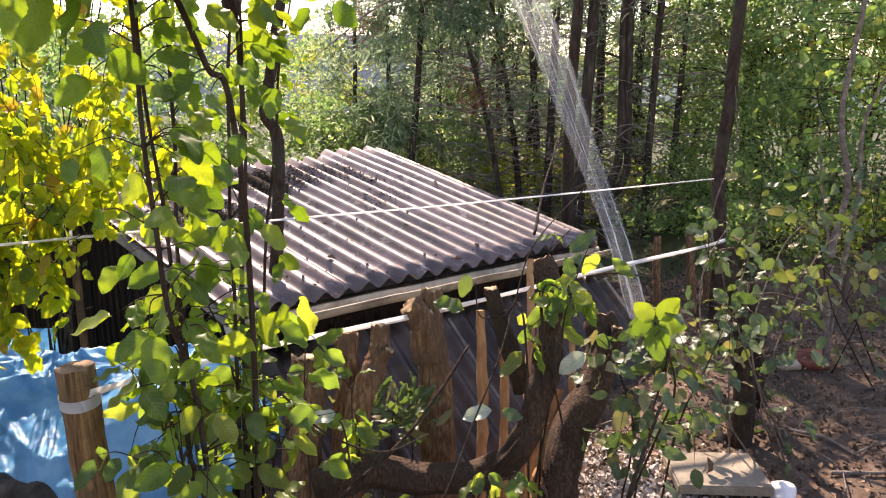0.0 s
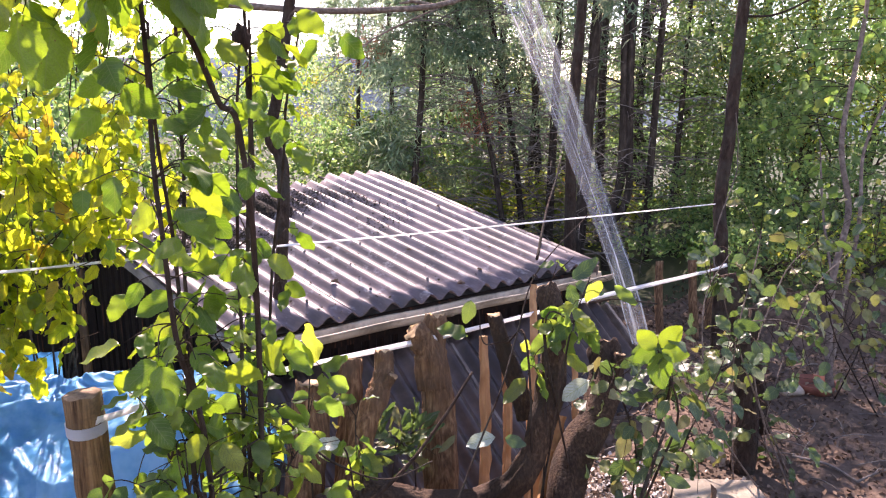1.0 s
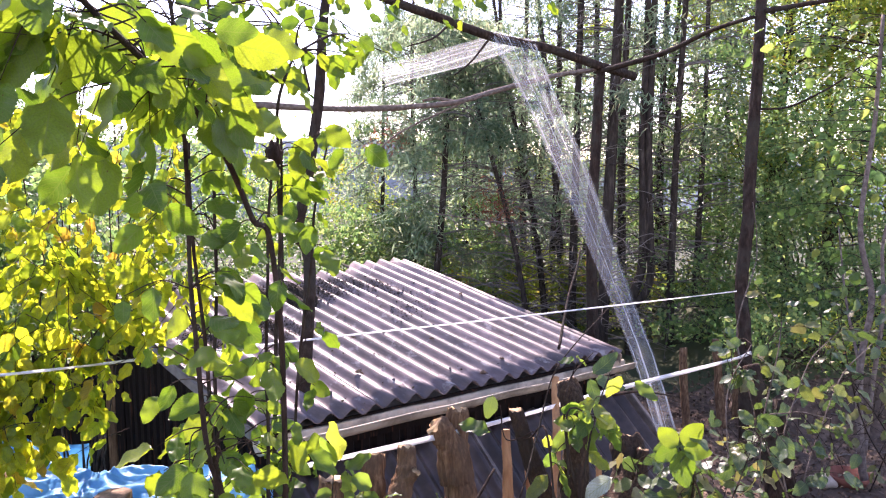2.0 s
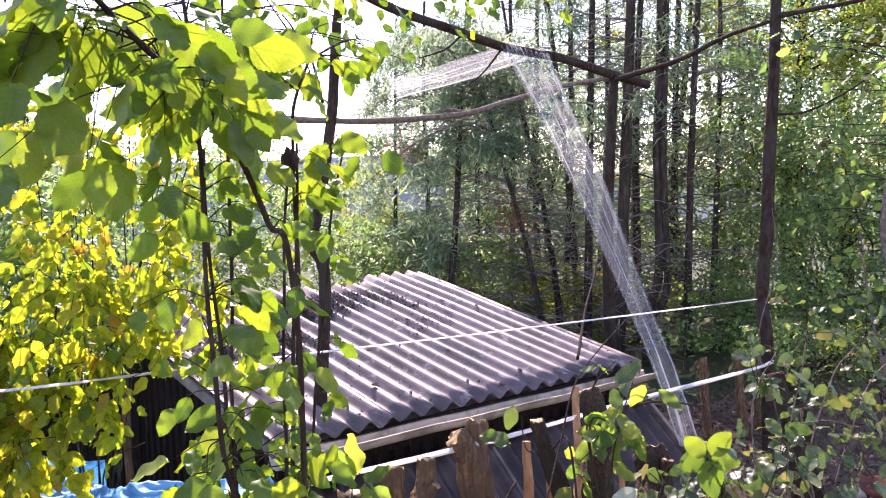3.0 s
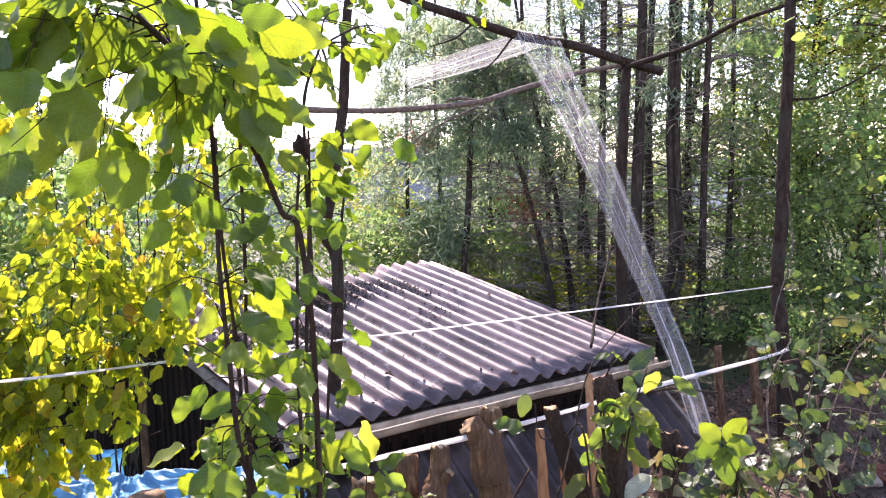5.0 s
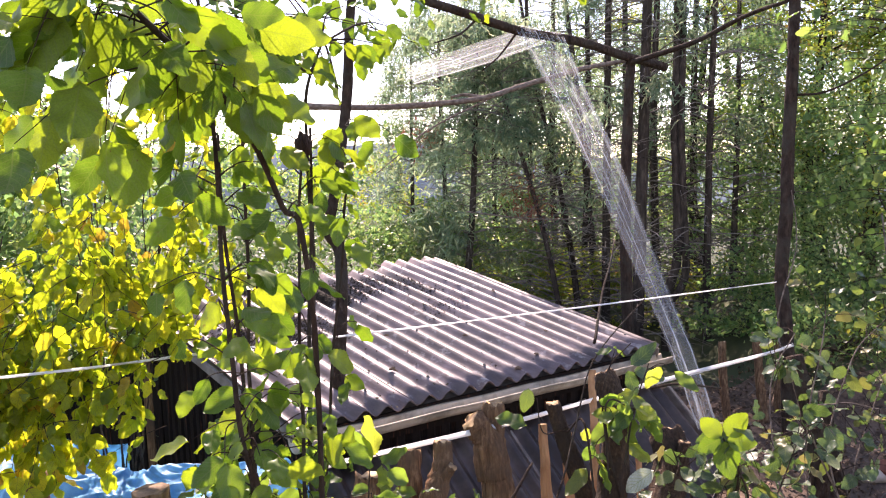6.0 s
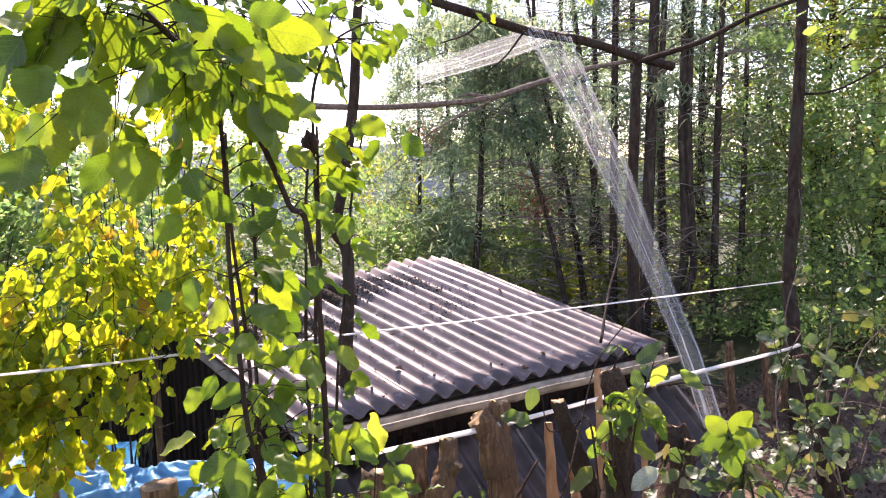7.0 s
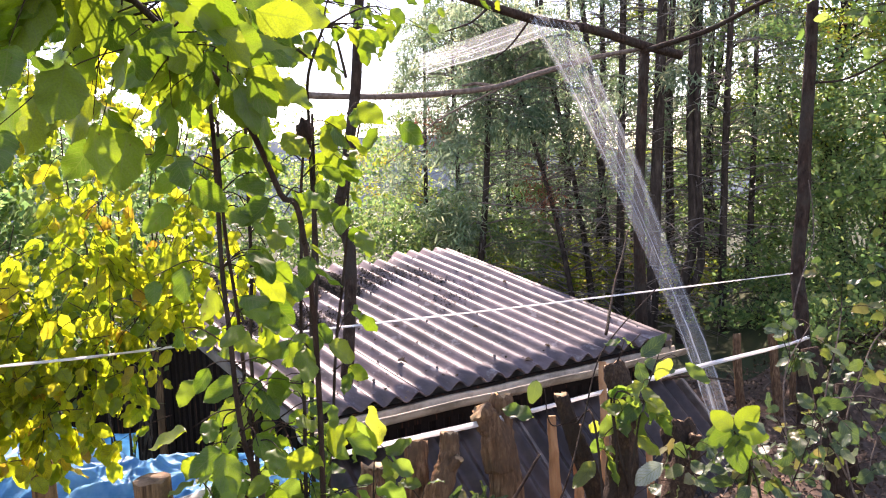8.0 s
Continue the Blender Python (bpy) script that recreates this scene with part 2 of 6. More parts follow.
L_GREY = leafy("bramble_leaf", [(0.0, (0.04, 0.068, 0.038)), (0.6, (0.065, 0.10, 0.05)), (0.85, (0.11, 0.13, 0.05)), (1.0, (0.20, 0.155, 0.075))],
               [(0.0, (0.10, 0.20, 0.04)), (0.6, (0.18, 0.32, 0.05)), (0.85, (0.30, 0.38, 0.06)), (1.0, (0.42, 0.36, 0.10))], 0.27, island=False, veins=True)
L_DARK = leafy("dogrose_leaf", [(0.0, (0.04, 0.078, 0.03)), (0.6, (0.065, 0.11, 0.04)), (1.0, (0.11, 0.15, 0.05))],
               [(0.0, (0.16, 0.32, 0.035)), (0.6, (0.32, 0.50, 0.05)), (1.0, (0.62, 0.70, 0.06))], 0.52, island=False, veins=True)
# Yellow copy of the shrub leaf: sunlight put into colour; rust end is leaf's own.
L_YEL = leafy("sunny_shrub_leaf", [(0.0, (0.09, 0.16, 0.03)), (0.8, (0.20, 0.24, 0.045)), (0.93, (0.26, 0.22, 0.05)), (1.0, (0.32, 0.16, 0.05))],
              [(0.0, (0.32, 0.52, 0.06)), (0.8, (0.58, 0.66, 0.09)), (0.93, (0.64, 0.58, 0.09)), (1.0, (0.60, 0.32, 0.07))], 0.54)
L_NEEDLE = leafy("cypress_spray", [(0.0, (0.04, 0.078, 0.045)), (0.7, (0.07, 0.115, 0.06)), (1.0, (0.12, 0.13, 0.065))],
                 [(0.0, (0.25, 0.40, 0.24)), (0.7, (0.42, 0.57, 0.33)), (1.0, (0.60, 0.64, 0.38))], 0.6, 0.5)


def clear_film():
    m = bpy.data.materials.new("clear_film")
    m.use_nodes = True
    nt = m.node_tree
    b = nt.nodes["Principled BSDF"]
    b.inputs["Base Color"].default_value = (0.70, 0.75, 0.77, 1)
    b.inputs["Roughness"].default_value = 0.12
    b.inputs["Specular IOR Level"].default_value = 0.7
    tr = nt.nodes.new("ShaderNodeBsdfTransparent")
    tr.inputs[0].default_value = (0.96, 0.98, 0.98, 1)
    tl = nt.nodes.new("ShaderNodeBsdfTranslucent")
    tl.inputs[0].default_value = (0.93, 0.96, 0.97, 1)
    m1 = nt.nodes.new("ShaderNodeMixShader")
    m1.inputs[0].default_value = 0.5
    nt.links.new(b.outputs[0], m1.inputs[1])
    nt.links.new(tl.outputs[0], m1.inputs[2])
    m2 = nt.nodes.new("ShaderNodeMixShader")
    # Opaque whitish streaks stand in for glints along the film's pleats.
    glint_streak = ramp(nt, noise_node(nt, 1.0, 3, stretch=(13, 0.8, 1), coords="UV"), [(0.36, (0.13,) * 3), (0.54, (0.22,) * 3), (0.63, (0.5,) * 3), (0.73, (0.85,) * 3)])
    nt.links.new(glint_streak, m2.inputs[0])
    nt.links.new(tr.outputs[0], m2.inputs[1])
    nt.links.new(m1.outputs[0], m2.inputs[2])
    nt.links.new(m2.outputs[0], nt.nodes["Material Output"].inputs[0])
    return m


M_FILM = clear_film()


# ---- builders ----
def mesh_of(name, bm, mat, smooth=True):
    me = bpy.data.meshes.new(name)
    bm.to_mesh(me)
    bm.free()
    for m in (mat if isinstance(mat, (list, tuple)) else (mat,)):
        me.materials.append(m)
    if smooth:
        me.polygons.foreach_set("use_smooth", [True] * len(me.polygons))
    return me


def part(name, bm, mat, parent, label="", smooth=True):
    ob = new(name, mesh_of(name, bm, mat, smooth))
    ob.parent = parent
    if label:
        ob["label"] = label
    return ob


def base(name, at, label, category, group="", kind=""):
    ob = new(name)
    ob.empty_display_size = 0.1
    ob.location = at
    return tagged(ob, label, category, group, kind)


def spline(pts, steps):
    """Points along a smooth line through pts."""
    pts = [Vector(p) for p in pts]
    ext = [2 * pts[0] - pts[1]] + pts + [2 * pts[-1] - pts[-2]]
    out = []
    for i in range(1, len(ext) - 2):
        a, b, c, d = ext[i - 1: i + 3]
        for s in range(steps):
            t = s / steps
            out.append(0.5 * (2 * b + (c - a) * t + (2 * a - 5 * b + 4 * c - d) * t * t + (3 * b - a - 3 * c + d) * t ** 3))
    out.append(pts[-1])
    return out


def tube_into(bm, pts, r0, r1, seg=8, steps=5, rough=0.12, cap_mat=None, seed=0.0, wob=0.0, jag=0.0, ribs=0.0):
    """A tapering, uneven stem along a smooth line, closed at both ends."""
    line = spline(pts, steps)
    n = len(line)
    rings = []
    side = None
    for i, p in enumerate(line):
        d = (line[min(i + 1, n - 1)] - line[max(i - 1, 0)]).normalized()
        if side is None:
            side = d.orthogonal().normalized()
        side = (side - d * side.dot(d)).normalized()
        up = d.cross(side)
        r = r0 + (r1 - r0) * i / (n - 1)
        if wob:
            p = p + wob * Vector((noise.noise(p * 3 + Vector((seed, 0, 0))), noise.noise(p * 3 + Vector((0, seed, 7))), 0))
        ring = []
        for k in range(seg):
            a = 2 * math.pi * k / seg
            o = side * math.cos(a) + up * math.sin(a)
            q = p + o * r
            w = 1 + rough * noise.noise(q * (0.5 / max(r, 0.01)) + Vector((seed, seed, 0))) + rough * 0.8 * noise.noise(Vector((a * 1.7, seed, i * 0.15)))
            w += ribs * noise.noise(Vector((math.cos(a) * 2.6, math.sin(a) * 2.6 + seed, i * 0.1)))
            lift = d * (jag * noise.noise(Vector((a * 2.3, seed * 3, 1.7)))) if jag and i >= n - 2 else Vector((0, 0, 0))
            ring.append(bm.verts.new(p + o * r * w + lift * (1 if i == n - 1 else 0.3)))
        rings.append(ring)
    for a, b in zip(rings, rings[1:]):
        for k in range(seg):
            bm.faces.new((a[k], a[(k + 1) % seg], b[(k + 1) % seg], b[k]))
    f0 = bm.faces.new(list(reversed(rings[0])))
    f1 = bm.faces.new(rings[-1])
    if cap_mat is not None:
        f1.material_index = cap_mat
    return bm


def tube(pts, r0, r1, **kw):
    return tube_into(bmesh.new(), pts, r0, r1, **kw)


def box_bm(sx, sy, sz, bevel=0.005):
    bm = bmesh.new()
    bmesh.ops.create_cube(bm, size=1)
    for v in bm.verts:
        v.co.x *= sx
        v.co.y *= sy
        v.co.z *= sz
    if bevel:
        bmesh.ops.bevel(bm, geom=bm.edges[:], offset=bevel, segments=2, affect="EDGES")
    return bm


def board(name, a, b, w, h, mat, parent, label="", up=(0, 0, 1)):
    """A bevelled board from a to b, w wide and h high."""
    a, b, up = Vector(a), Vector(b), Vector(up)
    d = (b - a)
    bm = box_bm(d.length, w, h, min(w, h) * 0.15)
    x = d.normalized()
    y = up.cross(x).normalized()
    z = x.cross(y)
    m = Matrix((x, y, z)).transposed().to_4x4()
    m.translation = (a + b) / 2
    bm.transform(m)
    return part(name, bm, mat, parent, label, smooth=False)


def leaf_mesh(name, mat, rnd, width=0.8, cup=0.12, teeth=0.05, point=0.55):
    """One leaf along +y, 1 long: a folded, curved blade with a toothed rim."""
    n, cols = 22, (-1, -0.5, 0, 0.5, 1)
    bend = rnd.uniform(-0.45, 0.5)
    twist = rnd.uniform(-0.35, 0.35)
    wavy = rnd.uniform(0.02, 0.07)
    q = point / (point + 0.85)
    most = q ** point * (1 - q) ** 0.85
    verts, faces = [], []
    for i in range(n + 1):
        t = i / n
        w = width * 0.5 * t ** point * (1 - t) ** 0.85 / most if 0 < i < n else 0.012
        for c in cols:
            tooth = 1 + (teeth * 0.8 * (1 if i % 2 else -1) + 0.03 * math.sin(t * 9 + c + bend * 20) if abs(c) == 1 else 0)
            x = c * w * tooth
            z = abs(c) * w * cup * 2 + bend * (t - 0.3) ** 2 - wavy * math.sin(t * 13 + c * 2) * abs(c) + twist * x * (t - 0.4)
            verts.append((x, t + (0.03 if abs(c) == 1 else 0) * (1 if i < n else 0), z))
    k = len(cols)
    for i in range(n):
        for j in range(k - 1):
            a = i * k + j
            faces.append((a, a + 1, a + 1 + k, a + k))
    me = bpy.data.meshes.new(name)
    me.from_pydata(verts, [], faces)
    me.materials.append(mat)
    me.polygons.foreach_set("use_smooth", [True] * len(me.polygons))
    uv = me.uv_layers.new(name="blade")
    flat = []
    for loop in me.loops:
        i, j = divmod(loop.vertex_index, k)
        flat += [cols[j] * 0.5 + 0.5, i / n]
    uv.data.foreach_set("uv", flat)
    return me


def cloud(name, centres, normals_up, size, mat, parent, seed, aspect=0.6, hang=0.0, kind="stuff", lean=None):
    """Many small folded leaves at the given centres, as one mesh."""
    rs = np.random.RandomState(seed)
    c = np.asarray(centres, float)
    n = len(c)
    d = rs.normal(size=(n, 3))
    d[:, 2] -= hang
    d /= np.linalg.norm(d, axis=1)[:, None]
    u = rs.normal(size=(n, 3))
    u[:, 2] += normals_up
    if lean is not None:
        u = u * 0.7 + lean
        d -= lean * ((d * lean).sum(1) / ((lean * lean).sum(1) + 1e-9))[:, None] * 0.8
        d /= np.linalg.norm(d, axis=1)[:, None]
    s = np.cross(d, u)
    s /= np.linalg.norm(s, axis=1)[:, None] + 1e-9
    nn = np.cross(s, d)
    L = size * rs.uniform(0.6, 1.35, (n, 1))
    Wd = L * aspect * rs.uniform(0.35, 0.55, (n, 1))
    v = np.empty((n, 6, 3))
    v[:, 0] = c
    v[:, 1] = c + d * L * 0.45 + s * Wd + nn * L * 0.08
    v[:, 2] = c + d * L * 0.45
    v[:, 3] = c + d * L * 0.45 - s * Wd + nn * L * 0.08
    v[:, 4] = c + d * L - nn * L * 0.1
    v[:, 5] = c + d * L * 0.75 + s * Wd * 0.55
    idx = np.arange(n)[:, None] * 6
    faces = np.concatenate([idx + [0, 1, 2], idx + [0, 2, 3], idx + [2, 1, 5], idx + [2, 5, 4], idx + [2, 4, 3]]).astype(np.int32)
    me = bpy.data.meshes.new(name)
    me.vertices.add(n * 6)
    me.vertices.foreach_set("co", v.ravel())
    me.loops.add(len(faces) * 3)
    me.loops.foreach_set("vertex_index", faces.ravel())
    me.polygons.add(len(faces))
    me.polygons.foreach_set("loop_start", np.arange(0, len(faces) * 3, 3, dtype=np.int32))
    me.update(calc_edges=True)
    me.materials.append(mat)
    ob = new(name, me)
    if parent:
        ob.parent = parent
    elif kind:
        ob["kind"] = kind
    return ob


def place(ob, parent):
    """Hang a mesh built in world places under a thing without moving it."""
    ob.parent = parent
    ob.matrix_parent_inverse = Matrix.Translation(parent.location).inverted()
    return ob


def wpart(name, bm, mat, parent, label="", smooth=True):
    at, up = Vector((0, 0, 0)), parent
    while up:
        at += Vector(up.location)
        up = up.parent
    bm.transform(Matrix.Translation(-at))
    return part(name, bm, mat, parent, label, smooth)


# ---- ground ----
def smooth(a, b, x):
    t = min(max((x - a) / (b - a), 0), 1)
    return t * t * (3 - 2 * t)


def land(x, y):
    """Height of the soil: a trodden terrace beside the shed, lower ground round it, a slope up to the eye, a valley beyond."""
    edge = 0.75 - 0.55 * max(y - 6.0, 0) * (1 if y < 9 else 0) - (1.65 if y >= 9 else 0)
    h = -1.35 + 1.05 * smooth(edge - 0.9, edge + 0.35, x)
    h += (0.5 - h) * smooth(2.6, 0.6, y) if y < 2.6 else 0
    h += 0.55 * smooth(6.7, 7.2, y) * smooth(2.5, 3.4, x) * (1 - smooth(14, 30, y))
    far = max(y - 13, 0)
    h -= min(far * 0.16, 40)
    h += 0.05 * noise.noise(Vector((x * 0.9, y * 0.9, 0))) + 0.02 * noise.noise(Vector((x * 4, y * 4, 3)))
    return h


def ground():
    def axis(a, b, step, reach):
        fine = list(np.arange(a, b + 1e-6, step))
        out, s = [], step
        v = b
        while v < reach:
            s *= 1.35
            v += s
            out.append(v)
        low, s, v = [], step, a
        while v > -reach:
            s *= 1.35
            v -= s
            low.append(v)
        return low[::-1] + fine + out
    xs, ys = axis(-5, 8, 0.1, 2500), axis(0, 13, 0.1, 3000)
    verts = [(x, y, land(x, y)) for y in ys for x in xs]
    k = len(xs)
    faces = [(j * k + i, j * k + i + 1, (j + 1) * k + i + 1, (j + 1) * k + i) for j in range(len(ys) - 1) for i in range(k - 1)]
    me = bpy.data.meshes.new("ground")
    me.from_pydata(verts, [], faces)
    me.materials.append(M_GROUND)
    me.materials.append(M_GRASS)
    me.polygons.foreach_set("use_smooth", [True] * len(faces))
    me.polygons.foreach_set("material_index", [1 if verts[q[0]][1] > 12.6 + noise.noise(Vector(verts[q[0]])) or (verts[q[0]][1] > 8.2 and verts[q[0]][0] < 3.0) or (verts[q[0]][1] > 7.1 and verts[q[0]][0] > 2.7) or verts[q[0]][0] < -4.2 else 0 for q in faces])
    return tagged(new("ground", me), "bare brown woodland soil strewn with dead leaves", "ground", kind="structure")


ground()


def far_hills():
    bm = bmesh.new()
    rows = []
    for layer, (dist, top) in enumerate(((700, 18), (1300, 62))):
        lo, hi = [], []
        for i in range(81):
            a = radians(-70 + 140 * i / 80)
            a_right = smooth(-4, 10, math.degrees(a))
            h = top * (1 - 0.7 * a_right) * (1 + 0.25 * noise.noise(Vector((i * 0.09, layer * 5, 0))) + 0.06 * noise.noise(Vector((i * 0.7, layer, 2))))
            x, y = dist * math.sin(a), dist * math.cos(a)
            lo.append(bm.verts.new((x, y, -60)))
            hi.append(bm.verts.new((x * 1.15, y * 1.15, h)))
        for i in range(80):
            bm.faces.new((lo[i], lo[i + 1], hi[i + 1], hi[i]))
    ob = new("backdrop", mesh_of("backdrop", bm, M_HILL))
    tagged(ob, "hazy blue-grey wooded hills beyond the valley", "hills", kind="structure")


far_hills()

# ---- shed ----
EAVE = Vector((-1.252, 4.149, 0.68))
PHI, SKEW, PITCH = radians(37.6), radians(46.4), radians(11.3)
E_ = Vector((math.cos(PHI), math.sin(PHI), 0))
B_ = Vector((-math.sin(SKEW), math.cos(SKEW), 0))
N_ = B_ * math.cos(PITCH) + Vector((0, 0, math.sin(PITCH)))
U_ = E_.cross(N_).normalized()
SPAN, RUN, WAVE = 3.20, 2.79, 0.165
PHASE = 0.065


def corrugated(origin, e, n, width, run, amp, wave, thick, phase=0.0, sag=0.0, seed=0, cells=10):
    """A corrugated sheet with real thickness: waves run along n."""
    e, n = Vector(e).normalized(), Vector(n).normalized()
    u = e.cross(n).normalized()
    bm = bmesh.new()
    cols = max(int(round(width / wave * cells)), 8)
    rows = 14
    top, bot = [], []
    for j in range(rows + 1):
        t, b = [], []
        for i in range(cols + 1):
            s, r = width * i / cols, run * j / rows
            h = amp * math.sin(2 * math.pi * (s + phase) / wave)
            h += 0.006 * noise.noise(Vector((s * 2, r * 1.3, seed))) - sag * math.sin(math.pi * j / rows)
            edge = 0.006 * noise.noise(Vector((s * 14, seed, j))) if j in (0, rows) else 0
            p = Vector(origin) + e * s + n * (r + edge) + u * h
            t.append(bm.verts.new(p))
            b.append(bm.verts.new(p - u * thick))
        top.append(t)
        bot.append(b)
    for j in range(rows):
        for i in range(cols):
            bm.faces.new((top[j][i], top[j][i + 1], top[j + 1][i + 1], top[j + 1][i]))
            bm.faces.new((bot[j][i], bot[j + 1][i], bot[j + 1][i + 1], bot[j][i + 1]))
    for i in range(cols):
        bm.faces.new((top[0][i + 1], top[0][i], bot[0][i], bot[0][i + 1]))
        bm.faces.new((top[-1][i], top[-1][i + 1], bot[-1][i + 1], bot[-1][i]))
    for j in range(rows):
        bm.faces.new((top[j][0], top[j + 1][0], bot[j + 1][0], bot[j][0]))
        bm.faces.new((top[j + 1][-1], top[j][-1], bot[j][-1], bot[j + 1][-1]))
    return bm


def shed():
    sh = base("shed", EAVE - Vector((0, 0, 2.0)), "low dark garden shed under a weathered corrugated fibre-cement roof", "shed")
    roof = wpart("roof", corrugated(EAVE + E_ * 0.1 + N_ * 0.1 - U_ * 0.11, E_, N_, SPAN - 0.2, RUN - 0.2, 0.0, WAVE, 0.02), M_BOARD, sh, "dark boards under the roof sheets")
    per = 5
    total = SPAN / WAVE
    k = 0
    col = 0.0
    ci = 0
    while col < total - 0.3:
        w = min(per, total - col) * WAVE + 0.04
        for row in range(1):
            o = EAVE + E_ * (col * WAVE) + N_ * (0.012 * (ci % 2)) + U_ * (0.004 * ci)
            extra = (0.02, -0.04, -0.10, 0.06)[ci % 4]
            wpart("roof_sheet", corrugated(o, E_, N_, w, RUN + extra, 0.029, WAVE, 0.007, phase=col * WAVE + PHASE, seed=k), M_ROOF, roof, "mauve-grey weathered corrugated sheet")
            k += 1
        col += per
        ci += 1
    # roof bolts
    for i in range(4):
        for j in range(0, 19, 3):
            bm = bmesh.new()
            bmesh.ops.create_uvsphere(bm, u_segments=6, v_segments=4, radius=0.012)
            bm.transform(Matrix.Translation(EAVE + E_ * ((j + 1.25) * WAVE - PHASE) + N_ * (0.25 + i * 0.78) + U_ * 0.034))
            wpart("roof_bolt", bm, M_BOARD, roof)
    # gutter
    bm = bmesh.new()
    prof = [(0.065 * math.cos(a), 0.065 * math.sin(a)) for a in [math.pi + math.pi * i / 10 for i in range(11)]]
    prof = [(-0.065, 0.012)] + prof + [(0.065, 0.012), (0.074, 0.012), (0.074, 0.0)] + [(0.058 * math.cos(a), 0.058 * math.sin(a)) for a in [2 * math.pi - math.pi * i / 10 for i in range(11)]]
    g0 = EAVE - B_ * 0.035 - Vector((0, 0, 0.065)) - E_ * 0.03
    rings = []
    for i in range(13):
        c = g0 + E_ * ((SPAN + 0.12) * i / 12) + Vector((0, 0, -0.02 * i / 12 + 0.004 * math.sin(i * 2.1)))
        rings.append([bm.verts.new(c - B_ * p[0] + Vector((0, 0, p[1]))) for p in prof])
    for a, b in zip(rings, rings[1:]):
        for i in range(len(prof)):
            bm.faces.new((a[i], b[i], b[(i + 1) % len(prof)], a[(i + 1) % len(prof)]))
    for r in (rings[0], rings[-1]):
        bm.faces.new(r)
    bmesh.ops.recalc_face_normals(bm, faces=bm.faces[:])
    gutter = wpart("gutter", bm, M_GUTTER, sh, "beige plastic half-round gutter")
    for s in (0.5, 1.6, 2.7):
        bmb = bmesh.new()
        c = g0 + E_ * s - Vector((0, 0, 0.01))
        rings = []
        for w in (-0.02, 0.02):
            rings.append([bmb.verts.new(c + E_ * w - B_ * (0.07 * math.cos(a)) + Vector((0, 0, 0.07 * math.sin(a)))) for a in [math.pi + math.pi * i / 8 for i in range(9)]])
        for i in range(8):
            bmb.faces.new((rings[0][i], rings[0][i + 1], rings[1][i + 1], rings[1][i]))
        part_ob = wpart("gutter_bracket", bmb, M_GUTTER, sh)
    # fascia and verge boards
    o = Vector(sh.location)
    down = Vector((0, 0, 1))
    f0 = EAVE + B_ * 0.05 - down * 0.13
    board("fascia_board", f0 - o, f0 + E_ * SPAN - o, 0.025, 0.17, M_WALL, sh)
    v0 = EAVE - E_ * 0.012 - U_ * 0.045
    board("verge_board", v0 - o, v0 + N_ * RUN - o, 0.022, 0.07, M_BOARD, sh, "greyed wooden verge board")
    v1 = EAVE + E_ * (SPAN + 0.03) - U_ * 0.08
    board("verge_board", v1 - o, v1 + N_ * RUN - o, 0.022, 0.12, M_BOARD, sh)
    # walls of ribbed dark sheet
    floor_z = -1.45

    def wall(a, b, top_a, top_b, name):
        d = (b - a)
        out = Vector((d.y, -d.x, 0)).normalized()
        bm = bmesh.new()
        n = int(d.length / 0.02)
        outer, inner = [], []
        for i in range(n + 1):
            t = i / n
            rib = 0.012 if (i // 2) % 3 else -0.012
            p = a + d * t + out * rib
            zt = top_a + (top_b - top_a) * t
            outer.append((bm.verts.new((p.x, p.y, floor_z)), bm.verts.new((p.x, p.y, zt))))
            q = a + d * t - out * 0.06
            inner.append((bm.verts.new((q.x, q.y, floor_z)), bm.verts.new((q.x, q.y, zt))))
        for i in range(n):
            bm.faces.new((outer[i][0], outer[i + 1][0], outer[i + 1][1], outer[i][1]))
            bm.faces.new((inner[i + 1][0], inner[i][0], inner[i][1], inner[i + 1][1]))
            bm.faces.new((outer[i][1], outer[i + 1][1], inner[i + 1][1], inner[i][1]))
        wpart(name, bm, M_WALL, sh, "black-brown ribbed wall sheeting", smooth=False)
    rise = (RUN - 0.16) * math.sin(PITCH)
    a = EAVE + E_ * 0.10 + B_ * 0.08
    b = a + E_ * (SPAN - 0.2)
    c = b + B_ * (RUN * math.cos(PITCH) - 0.16)
    d = a + B_ * (RUN * math.cos(PITCH) - 0.16)
    lo, hi = EAVE.z - 0.13, EAVE.z - 0.13 + rise
    wall(a, b, lo, lo, "wall")
    wall(b, c, lo, hi, "wall")
    wall(c, d, hi, hi, "wall")
    wall(d, a, hi, lo, "wall")


shed()


